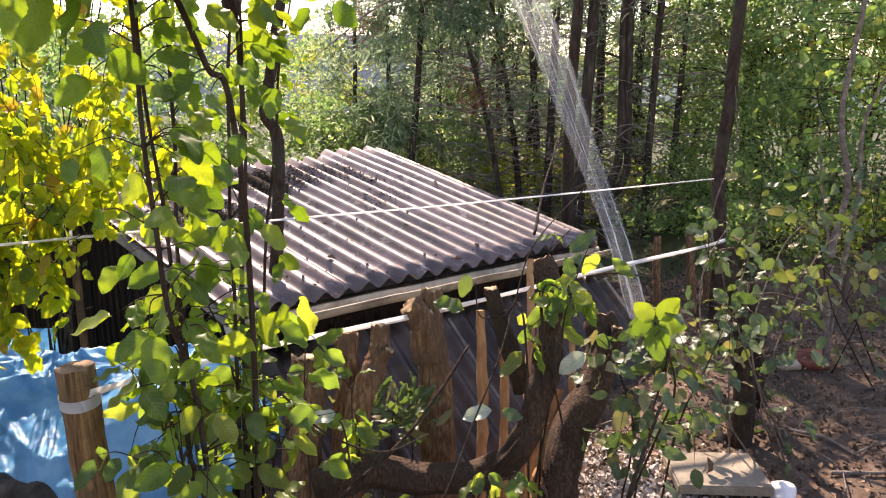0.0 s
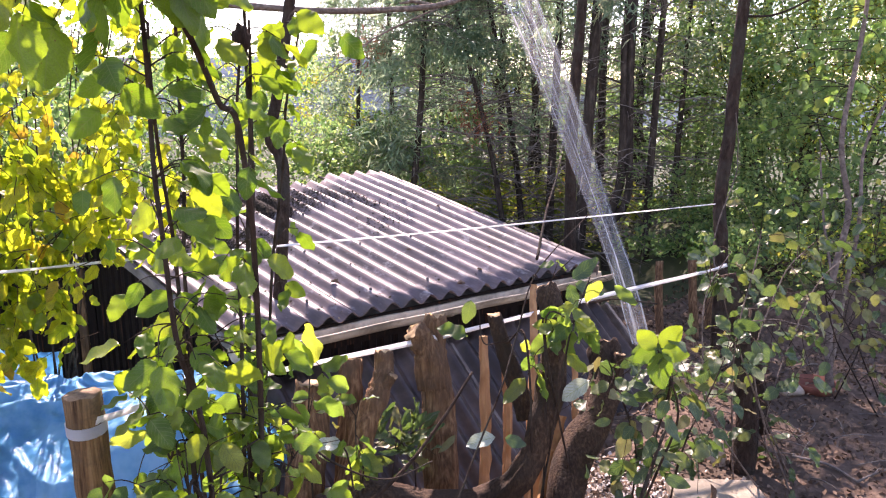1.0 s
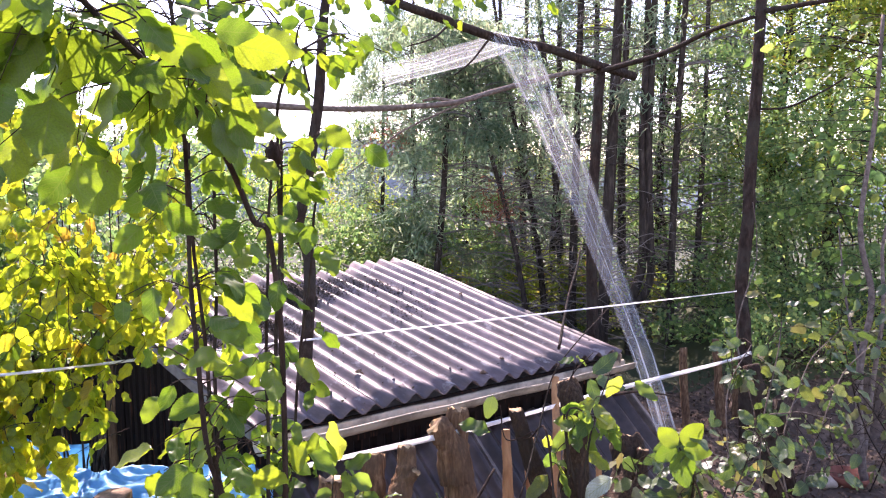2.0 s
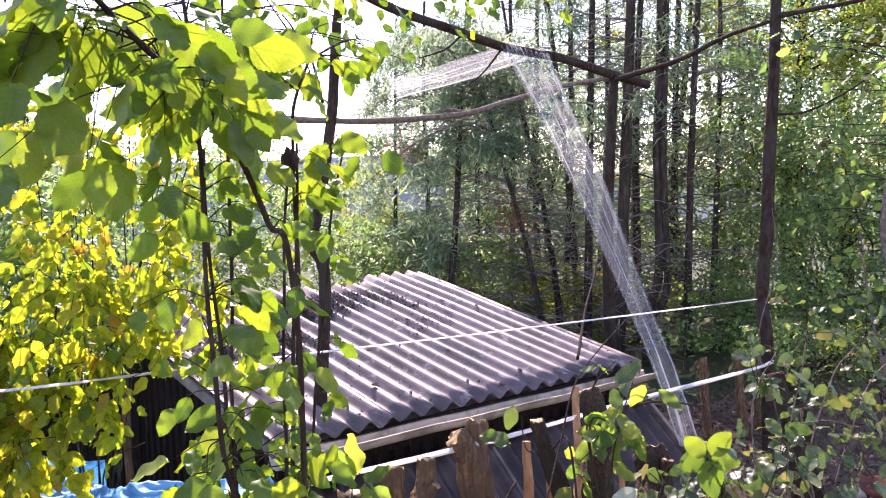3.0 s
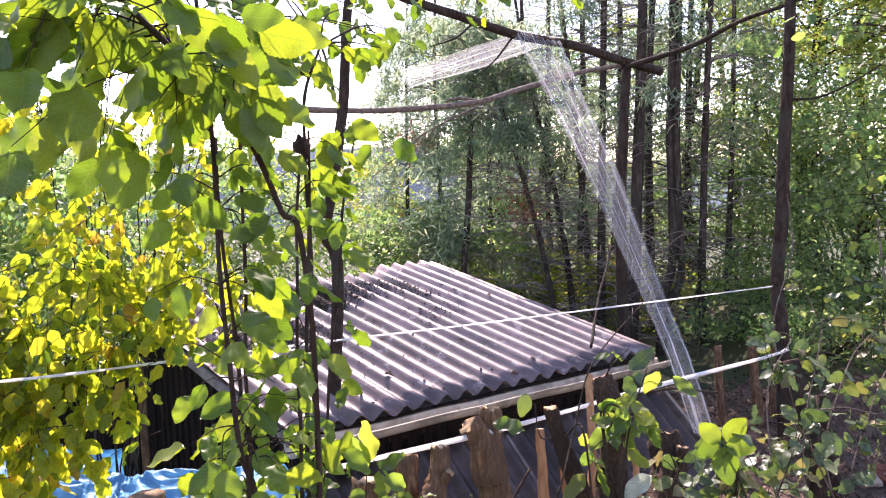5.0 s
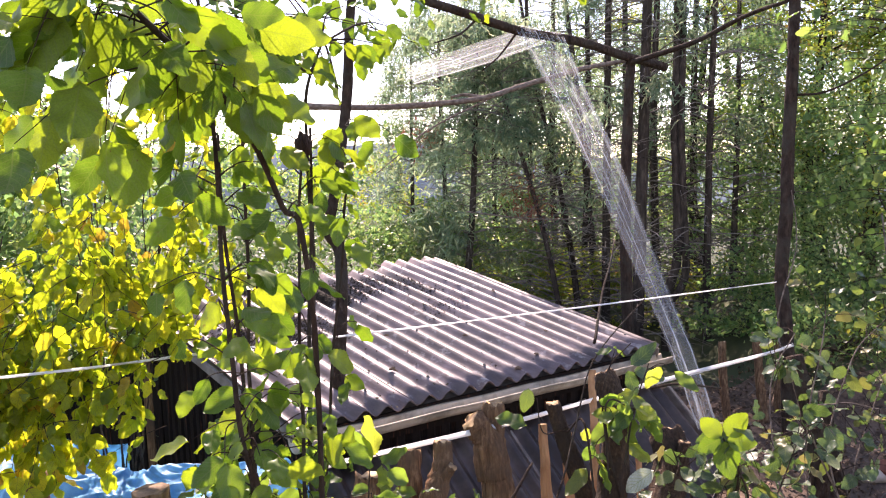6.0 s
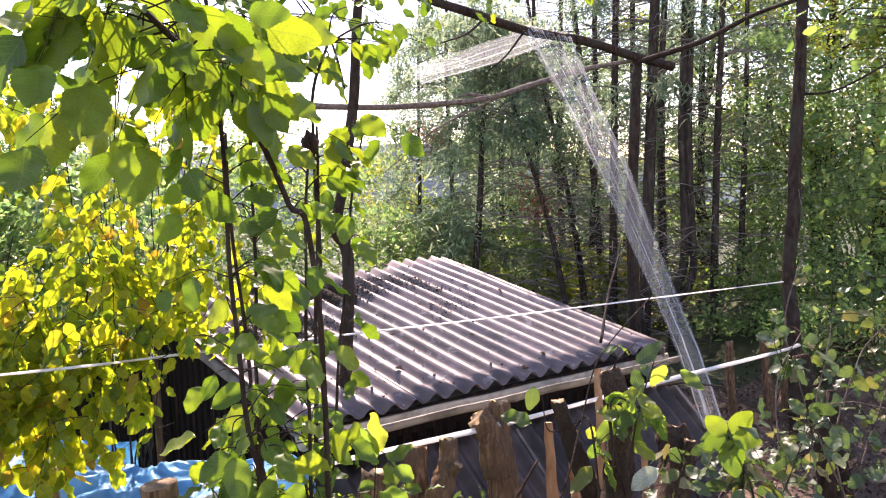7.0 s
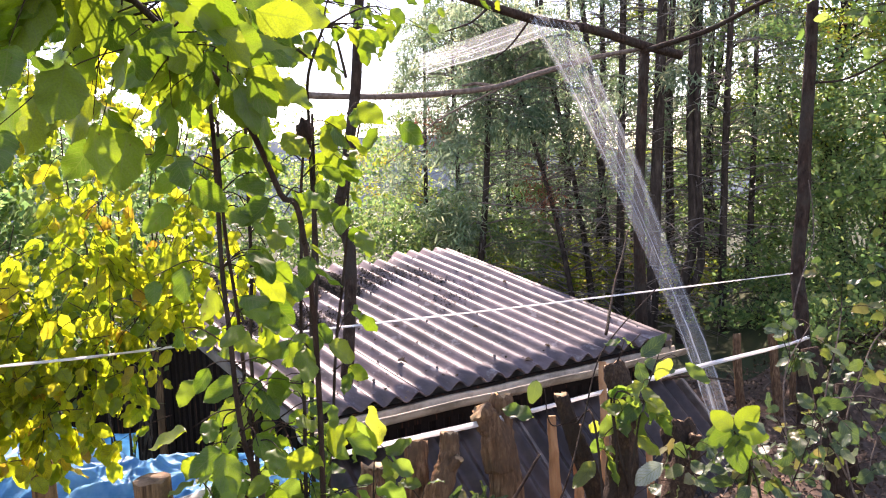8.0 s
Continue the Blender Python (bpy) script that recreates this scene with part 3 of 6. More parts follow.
def lean_to():
    """Steep corrugated sheets from under the gutter down to the fence."""
    out = -B_ * math.cos(radians(44)) - Vector((0, 0, math.sin(radians(44))))
    top = EAVE + B_ * 0.02 - Vector((0, 0, 0.30)) - E_ * 0.15
    lt = base("lean_to", top - Vector((0, 0, 1.8)), "dark corrugated lean-to roof below the shed's gutter", "lean-to")
    for i in range(4):
        w = 5 * WAVE + 0.03
        o = top + E_ * (i * 5 * WAVE) + out * 1.5 + Vector((0, 0, 0.005 * (i % 2)))
        wpart("roof_sheet", corrugated(o, E_, -out, w, 1.5, 0.026, WAVE, 0.005, seed=30 + i), M_SHEET, lt)
    for i in range(5):
        s = top + E_ * (0.05 + i * 0.86)
        board("rafter", s - Vector(lt.location) - Vector((0, 0, 0.08)), s + out * 1.45 - Vector(lt.location) - Vector((0, 0, 0.08)), 0.05, 0.07, M_BOARD, lt)
        foot = s + out * 1.42
        board("support_post", Vector((foot.x, foot.y, -1.5)) - Vector(lt.location), foot - Vector((0, 0, 0.12)) - Vector(lt.location), 0.07, 0.07, M_BOARD, lt, up=(1, 0, 0))


lean_to()

# ---- tarpaulin ----
HEM = 0.27


def tarp():
    """A crumpled sheet over a heap: sharp creases that run down its near slope."""
    t = base("tarpaulin", (-1.75, 3.1, -0.6), "crumpled sky-blue plastic tarpaulin draped over a heap", "tarpaulin")
    bm = bmesh.new()
    nx, ny = 190, 130
    grid = []
    for j in range(ny + 1):
        row = []
        for i in range(nx + 1):
            u, v = i / nx, j / ny
            x = -3.0 + 2.1 * u - 0.2 * (1 - v) * u
            y = 3.08 + 0.85 * v + 0.12 * math.sin(u * 5 + 1) * (1 - v) - 0.35 * smooth(0.62, 0.85, u) * (1 - v)
            hem = HEM - 1.0 * smooth(0.70, 0.84, u)
            top = 0.60 + 0.04 * math.sin(u * 9) - 0.35 * smooth(0.84, 1.0, u)
            z = hem + (top - hem) * smooth(-0.1, 0.62, v) - 0.35 * smooth(0.9, 1.0, v)
            p = Vector((x, y, z * 0.6))
            q = p + Vector((noise.noise(p * 2.2), noise.noise(p * 2.2 + Vector((5, 2, 0))), 0)) * 0.2
            fold = 0.25 * (0.3 - abs(noise.noise(Vector((q.x * 2.1 + q.y * 1.3, q.y * 1.6 - q.x * 0.6, q.z)))))
            fold += 0.10 * (0.3 - abs(noise.noise(Vector((q.x * 4.6 - q.y * 3.0, q.y * 3.2 + q.x * 1.5, 3 + q.z)))))
            fold += 0.035 * (0.3 - abs(noise.noise(Vector((q.x * 11 + q.y * 5, q.y * 7, 6))))) + 0.010 * noise.noise(q * 24)
            row.append(bm.verts.new((x + 0.12 * fold, y - 0.55 * fold, z + 0.85 * fold)))
        grid.append(row)
    for j in range(ny):
        for i in range(nx):
            bm.faces.new((grid[j][i], grid[j][i + 1], grid[j + 1][i + 1], grid[j + 1][i]))
    bmesh.ops.solidify(bm, geom=bm.faces[:], thickness=0.004)
    wpart("cover", bm, M_TARP, t)
    hb = bmesh.new()
    bmesh.ops.create_icosphere(hb, subdivisions=3, radius=1)
    for v in hb.verts:
        v.co = Vector((v.co.x * 0.85, v.co.y * 0.36, v.co.z * 0.55)) + Vector((-2.0, 3.45, -0.45)) + 0.05 * noise.noise_vector(v.co * 3)
    wpart("mound", hb, M_GROUND, t)


tarp()


def small_tarp():
    """The darker sheet bunched behind the heap."""
    t = base("tarpaulin", (-2.7, 3.97, 0.25), "deep blue plastic sheet bunched behind the heap", "tarpaulin")
    bm = bmesh.new()
    bmesh.ops.create_icosphere(bm, subdivisions=5, radius=1)
    for v in bm.verts:
        n = v.co.copy()
        f = 0.10 * (0.3 - abs(noise.noise(n * 2.3))) + 0.05 * (0.3 - abs(noise.noise(n * 5)))
        v.co = Vector((-2.72, 4, 0.362)) + Vector((n.x * 0.24, n.y * 0.2, n.z * 0.30)) + n * f
    wpart("cover", bm, M_TARP, t)


small_tarp()


def hung_sheet():
    """A blue sheet let down in the shade of the hazel, in slack upright folds."""
    a, b = Vector((-3.45, 4.05, 0.62)), Vector((-2.42, 4.4, 0.53))
    t = base("tarpaulin", (-2.95, 4.22, land(-2.95, 4.22)), "dark blue plastic sheet hanging slack in the shade", "tarpaulin")
    bm = bmesh.new()
    out = Vector((b.y - a.y, a.x - b.x, 0)).normalized()
    grid = []
    for j in range(41):
        v, row = j / 40, []
        for i in range(71):
            u = i / 70
            top = a.lerp(b, u) + Vector((0, 0, 0.03 * noise.noise(Vector((u * 4, 1, 5)))))
            low_z = land(top.x, top.y) + 0.01
            p = Vector((top.x, top.y, top.z + (low_z - top.z) * v)) + out * (0.3 * v * v)
            q = Vector((u * 5, v * 1.3, 2))
            row.append(bm.verts.new(p + out * (0.10 * (0.4 - abs(noise.noise(q))) + 0.04 * (0.4 - abs(noise.noise(q * 2.6))))))
        grid.append(row)
    for j in range(40):
        for i in range(70):
            bm.faces.new((grid[j][i], grid[j][i + 1], grid[j + 1][i + 1], grid[j + 1][i]))
    bmesh.ops.solidify(bm, geom=bm.faces[:], thickness=0.004)
    wpart("cover", bm, M_TARP, t)


hung_sheet()


def board_screen():
    """Upright dark boards that close the gap beside the shed."""
    a, b = Vector((-3.99, 6.03, 0.644)), Vector((-2.75, 5.74, 0.714))
    d = b - a
    n = 14
    foot = Vector((a.x, a.y, land(a.x, a.y)))
    s = base("board_screen", foot, "dark upright boards closing the gap beside the shed", "fence")
    rnd = random.Random(71)
    for i in range(n):
        c = a + d * ((i + 0.5) / n)
        g = Vector((c.x, c.y, land(c.x, c.y) - 0.02))
        top = c + Vector((0, 0, rnd.uniform(-0.06, 0.03)))
        board("board", g - foot, top - foot, d.length / n - 0.008, 0.022, M_STUB if i == n - 3 else M_WALL, s, up=(d.y, -d.x, 0))


board_screen()


# ---- fence: posts, stubs and tape ----
def fence_post(top, foot, r, label, cap=M_OLDCUT):
    p = base("fence_post", foot, label, "post", "round fence posts")
    top, foot = Vector(top), Vector(foot)
    mid = foot.lerp(top, 0.5) + Vector((0.006, 0, 0))
    wpart("shaft", tube([foot, foot.lerp(top, 0.25), mid, foot.lerp(top, 0.75), top], r * 1.05, r, seg=22, steps=6, rough=0.09, jag=0.012, cap_mat=1, seed=top.x), [M_POST, cap], p)
    return p


POST_TOP = Vector((-1.24, 2.33, 1.12))
post_a = fence_post(POST_TOP, POST_TOP + Vector((0.075, -0.02, -1.6)), 0.062, "thick round wooden post, sawn top, white tape band")


def tape_ribbon(pts, width, sag=0.0, twist=0.0, steps=14):
    """A woven ribbon, thin but solid, that twists a little as it runs."""
    line = spline(pts, steps)
    bm = bmesh.new()
    rings = []
    n = len(line)
    for i, p in enumerate(line):
        d = (line[min(i + 1, n - 1)] - line[max(i - 1, 0)]).normalized()
        a = twist * math.sin(i * 0.23 + 0.6)
        up = Vector((0, 0, 1))
        side = d.cross(up).normalized()
        w = up * math.cos(a) + side * math.sin(a)
        w = (w - d * w.dot(d)).normalized()
        q = d.cross(w)
        rings.append([bm.verts.new(p + w * (width * s) + q * (0.0006 * k)) for s, k in ((0.5, 1), (0.5, -1), (-0.5, -1), (-0.5, 1))])
    for a, b in zip(rings, rings[1:]):
        for k in range(4):
            bm.faces.new((a[k], a[(k + 1) % 4], b[(k + 1) % 4], b[k]))
    bm.faces.new(rings[0])
    bm.faces.new(rings[-1])
    bmesh.ops.recalc_face_normals(bm, faces=bm.faces[:])
    return bm


def band_on(parent, top, foot, r, below, w):
    """A tape wound round a post."""
    top, foot = Vector(top), Vector(foot)
    d = (foot - top).normalized()
    c = top + d * below
    bm = bmesh.new()
    rings = []
    for k in (-0.5, 0.5):
        rings.append([bm.verts.new(c + d * (k * w) + Vector((r * math.cos(a), r * math.sin(a), 0.006 * math.sin(a)))) for a in [2 * math.pi * i / 28 for i in range(28)]])
    for i in range(28):
        bm.faces.new((rings[0][i], rings[0][(i + 1) % 28], rings[1][(i + 1) % 28], rings[1][i]))
    bmesh.ops.solidify(bm, geom=bm.faces[:], thickness=0.003)
    wpart("tape_band", bm, M_TAPE, parent, "white tape wound round the post")


band_on(post_a, POST_TOP, POST_TOP + Vector((0.075, -0.02, -1.6)), 0.066, 0.115, 0.04)
TOP_B = Vector((-2.14, 3.04, 0.884))
fence_post(TOP_B, TOP_B + Vector((0.02, 0, -1.7)), 0.052, "round wooden post with a sawn pale top beside the tarpaulin")

low = base("fence_tape", (-0.834, 3.38, 0.786), "white woven fence tape strung low between posts and stubs", "fence tape")
wpart("ribbon", tape_ribbon([(-1.18, 2.29, 1.04), (-1.07, 2.7, 0.949), (-0.811, 3.29, 0.822), (-0.217, 3.65, 0.831), (0.159, 3.91, 0.834), (0.993, 4.72, 0.783), (2.02, 5.64, 0.729), (2.4, 6.14, 0.672)], 0.03, twist=0.35), M_TAPE, low)
high = base("fence_tape", (-0.865, 3.92, 1.3), "thin white fence tape strung high across to the trunk", "fence tape")
wpart("ribbon", tape_ribbon([(-2.15, 2.62, 1.43), (-1.79, 2.92, 1.4), (-1.44, 3.22, 1.38), (-0.887, 4.02, 1.28), (0.38, 5.13, 1.19), (2.41, 6.41, 1.16)], 0.0125, twist=0.6, steps=24), M_TAPE, high)


def stub(name, lines, label, mats=(M_STUB, M_CUT), group="pollarded stubs"):
    """A cut-back trunk: its limbs, each sawn off square at the end."""
    foot = Vector(lines[0][0][0])
    s = base(name, foot, label, "tree stub", group)
    for n, (pts, r0, r1) in enumerate(lines):
        wpart("trunk" if n == 0 else "limb", tube(pts, r0, r1, seg=26, steps=10, rough=0.16, jag=r1 * 0.55, ribs=0.3, cap_mat=1, seed=n * 3.1 + foot.x * 5), list(mats), s)
    return s


stub("pollard_stub", [([(-0.012, 3.52, -0.361), (-0.027, 3.62, 0.083), (-0.043, 3.73, 0.527), (-0.064, 3.79, 0.764), (-0.055, 3.83, 0.936)], 0.098, 0.056),
                      ([(-0.067, 3.72, 0.565), (-0.096, 3.74, 0.752), (-0.146, 3.73, 0.843), (-0.184, 3.72, 0.884)], 0.085, 0.055)],
     "thick brown pollarded stub with a lopped side knob")
stub("pollard_stub", [([(-0.502, 3.25, -0.176), (-0.49, 3.37, 0.289), (-0.471, 3.43, 0.563), (-0.471, 3.49, 0.804)], 0.068, 0.055),
                      ([(-0.53, 3.34, 0.087), (-0.521, 3.44, 0.5), (-0.521, 3.5, 0.775)], 0.022, 0.02)], "short brown stub with a frayed sawn top")
stub("pollard_stub", [([(-0.48, 3.21, 0.007), (-0.409, 3.31, 0.498), (-0.34, 3.35, 0.658), (-0.309, 3.4, 0.757), (-0.309, 3.43, 0.872)], 0.07, 0.045),
                      ([(-0.329, 3.36, 0.698), (-0.284, 3.35, 0.745), (-0.255, 3.34, 0.785)], 0.03, 0.022)], "dark leaning stub with a split end")
stub("pollard_stub", [([(-0.697, 3.16, -0.114), (-0.669, 3.26, 0.285), (-0.656, 3.33, 0.551), (-0.656, 3.37, 0.733)], 0.085, 0.07),
                      ([(-0.778, 3.25, -0.016), (-0.75, 3.34, 0.363), (-0.736, 3.41, 0.634)], 0.035, 0.03)], "rough brown stub wrapped in bramble")
stub("pollard_tree", [([(-0.563, 2.95, 0.29), (-0.347, 3.06, 0.298), (-0.091, 3.14, 0.211), (0.208, 3.24, 0.189), (0.376, 3.18, 0.387), (0.464, 3.24, 0.62), (0.51, 3.33, 0.898), (0.503, 3.41, 1.1), (0.485, 3.47, 1.2)], 0.082, 0.05),
                      ([(0.4, 3.44, 0.527), (0.339, 3.45, 0.735), (0.281, 3.46, 0.881), (0.232, 3.47, 1.05)], 0.05, 0.034)],
     "gnarled brown trunk bent level then upright, limbs sawn off", (M_STUBD, M_CUT))
stub("pollard_tree", [([(0.536, 3.05, -0.157), (0.557, 3.18, 0.153), (0.628, 3.33, 0.368), (0.754, 3.47, 0.515), (0.833, 3.61, 0.672), (0.826, 3.7, 0.826)], 0.092, 0.08),
                      ([(0.805, 3.55, 0.606), (0.866, 3.57, 0.713), (0.893, 3.58, 0.81)], 0.04, 0.028)],
     "dark curved trunk lopped short above the fence", (M_STUBD, M_CUT))


def stake(pts, w, th, label):
    foot = Vector(pts[0])
    s = base("split_stake", foot, label, "stake", "split wooden stakes")
    bm = tube(pts, w, w * 0.85, seg=9, steps=8, rough=0.5, cap_mat=1, seed=foot.x * 9, wob=0.008)
    wpart("shaft", bm, [M_SPLIT, M_CUT], s, smooth=False)


for pts, w in (([(0.462, 3.82, -0.386), (0.495, 3.97, 0.25), (0.535, 4.36, 0.963)], 0.028),
               ([(0.46, 3.33, -0.068), (0.526, 3.4, 0.237), (0.582, 3.52, 0.494)], 0.04),
               ([(0.211, 3.73, -0.328), (0.218, 3.81, 0.014), (0.211, 4.0, 0.76)], 0.03),
               ([(0.353, 3.77, -0.357), (0.353, 3.88, 0.083), (0.353, 4.03, 0.70)], 0.028),
               ([(0.747, 3.86, -0.227), (0.75, 3.97, 0.25), (0.753, 4.06, 0.584)], 0.022),
               ([(0.44, 3.42, -0.328), (0.464, 3.49, -0.039), (0.508, 3.58, 0.307)], 0.04)):
    stake(pts, w, 0, "split orange-brown wooden stake in the fence")


# ---- trees ----
def trunk_tree(name, lines, label, mat=M_BARK, seg=10, category="tree", group="", steps=6, rough=0.12):
    foot = Vector(lines[0][0][0])
    s = base(name, foot, label, category, group)
    for n, (pts, r0, r1) in enumerate(lines):
        wpart("trunk" if n == 0 else "branch", tube(pts, r0, r1, seg=seg, steps=steps, rough=rough, seed=n * 1.7 + foot.x * 3), mat, s)
    return s


trunk_tree("tree", [([(2.4, 6.16, -0.495), (2.385, 6.25, 0.7), (2.39, 6.4, 1.187), (2.464, 6.5, 1.764), (2.5, 6.58, 2.2), (2.565, 6.67, 3.0), (2.609, 6.75, 3.73), (2.66, 6.86, 4.96), (2.74, 7.17, 7.26)], 0.058, 0.045),
                    ([(2.54, 6.73, 3.56), (2.3, 7.12, 3.52), (1.96, 7.59, 3.38), (1.49, 8.06, 3.29), (1.42, 8.15, 3.28)], 0.016, 0.034),
                    ([(2.61, 6.74, 3.61), (2.83, 6.45, 3.6), (3.15, 6.26, 3.63), (3.75, 6.11, 3.79)], 0.025, 0.012),
                    ([(2.55, 6.66, 2.75), (2.76, 6.47, 2.75), (3, 6.29, 2.88), (3.23, 6.22, 3.05)], 0.012, 0.006)],
           "straight dark trunk with high side branches")
vined = [o for o in bpy.data.objects if o.get("label") == "straight dark trunk with high side branches"][0]
climb = [Vector((2.385 + 0.05 * (1.3 * h - 0.6), 6.2 + 0.16 * h, 0.62 + h)) + Vector((math.cos(2.2 + 4.2 * h) * 0.075, -abs(math.sin(2.2 + 4.2 * h)) * 0.075, 0)) for h in [0.12 * k for k in range(12)]]
wpart("vine", tube(climb, 0.007, 0.004, seg=5, steps=3, rough=0.1, wob=0.02), M_DRYWOOD, vined, "thin pale dry vine on the bark")
trunk_tree("crooked_tree", [([(-1.41, 6.46, 4.1), (-0.83, 6.88, 3.84), (-0.275, 7.19, 3.69), (0.273, 7.51, 3.55), (0.869, 7.84, 3.48), (1.41, 8.11, 3.34), (1.86, 8.37, 3.25)], 0.042, 0.048),
                          ([(0.217, 7.51, 3.53), (0.042, 7.38, 3.3), (-0.126, 7.25, 3.15)], 0.012, 0.006),
                          ([(-0.171, 7.29, 3.64), (-0.329, 7.07, 3.47), (-0.562, 6.95, 3.38)], 0.014, 0.005),
                          ([(1.45, 8.15, 3.28), (1.4, 8.09, 2.61), (1.35, 8, 1.58), (1.36, 7.88, 0.243), (1.34, 7.82, -0.485)], 0.05, 0.07)],
           "dark crooked tree whose bare boughs reach across over the roof", category="tree")
trunk_tree("bare_bough", [([(1.42, 8.15, 3.31), (0.852, 7.71, 3.18), (0.259, 7.36, 3), (-0.021, 7.14, 2.9), (-0.288, 7.02, 2.85), (-1.08, 6.57, 2.78), (-1.81, 6.13, 2.79)], 0.022, 0.028),
                         ([(-0.021, 7.14, 2.89), (-0.604, 6.88, 2.6), (-0.859, 6.75, 2.39), (-1.1, 6.62, 2.19)], 0.010, 0.004),
                         ([(-0.075, 7.13, 2.88), (-0.289, 7.07, 2.91), (-0.421, 7.01, 2.89)], 0.016, 0.012)], "weathered grey-brown bare bough stretching level above the roof", mat=M_DRYWOOD, rough=0.3)
trunk_tree("sapling", [([(-1.13, 4.66, 0.546), (-1.1, 4.8, 0.986), (-1.12, 5.05, 1.61), (-1.2, 5.07, 1.81), (-1.13, 5.1, 2.16), (-1.05, 5.16, 2.71), (-1.01, 5.21, 3.26), (-0.952, 5.25, 3.73), (-0.894, 5.34, 4.68)], 0.045, 0.03),
                       ([(-1.11, 5.16, 2.79), (-1.14, 5.08, 3.01), (-1.17, 4.99, 3.15)], 0.012, 0.006)], "slim dark stem with a crooked bend before the roof")


def conifer(foot, top, r, seed, bend=0.0, twigs=26, foliage=0, low=2.0, label="slender conifer with bare dead lower twigs"):
    rnd = random.Random(seed)
    foot, top = Vector(foot), Vector(top)
    t = base("conifer", foot, label, "tree", "conifer stand")
    mid = foot.lerp(top, 0.4) + Vector((bend, 0.1 * bend, 0))
    pts = [foot, foot.lerp(top, 0.15) + Vector((bend * 0.7, 0, 0)), mid, foot.lerp(top, 0.75), top]
    wpart("trunk", tube(pts, r, r * 0.4, seg=10, steps=5, rough=0.12, seed=seed), M_CONIFER, t)
    line = spline(pts, 12)
    bm = bmesh.new()
    centres = []
    h = (top - foot).z
    for k in range(twigs):
        s = rnd.uniform(0.08, 0.85)
        p = line[int(s * (len(line) - 1))]
        a = rnd.uniform(0, 2 * math.pi)
        ln = rnd.uniform(0.5, 1.5)
        d = Vector((math.cos(a), math.sin(a), rnd.uniform(-0.15, 0.25)))
        tip = p + d * ln + Vector((0, 0, -0.12 * ln))
        m = p + d * ln * 0.5 + Vector((0, 0, 0.05))
        tube_into(bm, [p, m, tip], 0.012, 0.003, seg=4, steps=3, rough=0)
        for q in range(rnd.randint(1, 4)):
            u = rnd.uniform(0.3, 0.95)
            b0 = p.lerp(tip, u)
            dd = Vector((rnd.uniform(-1, 1), rnd.uniform(-1, 1), rnd.uniform(-0.6, 0.2))) * rnd.uniform(0.15, 0.4)
            tube_into(bm, [b0, b0 + dd * 0.5, b0 + dd], 0.005, 0.002, seg=3, steps=2, rough=0)
    tagged(wpart("dead_twig_tangle", bm, M_DEADTWIG, t), kind="stuff")
    for k in range(foliage):
        s = rnd.uniform(low / h, 1.0) if h > low else 1.0
        p = line[min(int(s * (len(line) - 1)), len(line) - 1)]
        a = rnd.uniform(0, 2 * math.pi)
        ln = rnd.uniform(0.7, 1.7) * (1.1 - 0.5 * s)
        d = Vector((math.cos(a), math.sin(a), 0.1))
        for q in range(120):
            u = rnd.uniform(0.25, 1.0)
            droop = -0.35 * u * u * ln
            side = Vector((-d.y, d.x, 0)) * rnd.gauss(0, 0.13 * ln)
            c = p + d * (ln * u) + side + Vector((0, 0, droop - abs(rnd.gauss(0, 0.16))))
            centres.append(c - foot)
    if centres:
        tagged(cloud("crown", centres, 0.2, 0.15, L_NEEDLE, t, seed, aspect=0.17, hang=0.9), kind="stuff")
    return t


def zof(p, dz=0.0):
    return (p[0], p[1], land(p[0], p[1]) - 0.1 + dz)


rnd = random.Random(5)
STAND = [  # a place low on each trunk, one higher up, radius, foliage sprays
    ((-0.527, 10.8, 0.822), (-0.239, 11.1, 3.9), 0.065, 25), ((0.724, 10.4, 0.376), (0.129, 10.9, 3.21), 0.05, 22), ((1.1, 11.4, 0.282), (0.73, 11.8, 2.83), 0.06, 20),
    ((1.54, 12.4, 0.297), (1.27, 12.7, 3.53), 0.07, 10), ((1.55, 10.9, 0.186), (1.7, 11.3, 4.69), 0.075, 14), ((1.83, 9.93, 0.359), (2.04, 10.3, 4.15), 0.10, 8),
    ((2.58, 12, 0.529), (2.7, 12.4, 4.53), 0.08, 14), ((2.78, 9.98, 0.336), (2.92, 10.2, 3.22), 0.06, 6),
    ((3.37, 11, 0.142), (3.5, 11.3, 3.31), 0.05, 18), ((0.487, 13.4, 0.379), (0.549, 13.7, 3.45), 0.06, 18), ((0.033, 14.4, 0.477), (-0.007, 14.7, 4), 0.07, 14),
    ((1.52, 13.9, 0.287), (1.71, 14.3, 4.53), 0.08, 16), ((-1.06, 12.8, 0.78), (-0.986, 13.1, 3.44), 0.06, 40), ((3.66, 14.1, 0.66), (3.79, 14.4, 4.7), 0.08, 34),
    ((-1.79, 14.8, 0.69), (-1.71, 15, 3.19), 0.06, 34), ((5.06, 15.1, 0.522), (5.26, 15.5, 4.84), 0.08, 34),
    ((2.4, 15.5, 0.3), (2.67, 15.9, 5.24), 0.09, 34), ((3.43, 16.5, 0.156), (3.47, 17, 5.42), 0.09, 34), ((1.26, 15.9, 0.269), (1.3, 16.4, 5.37), 0.09, 34)]
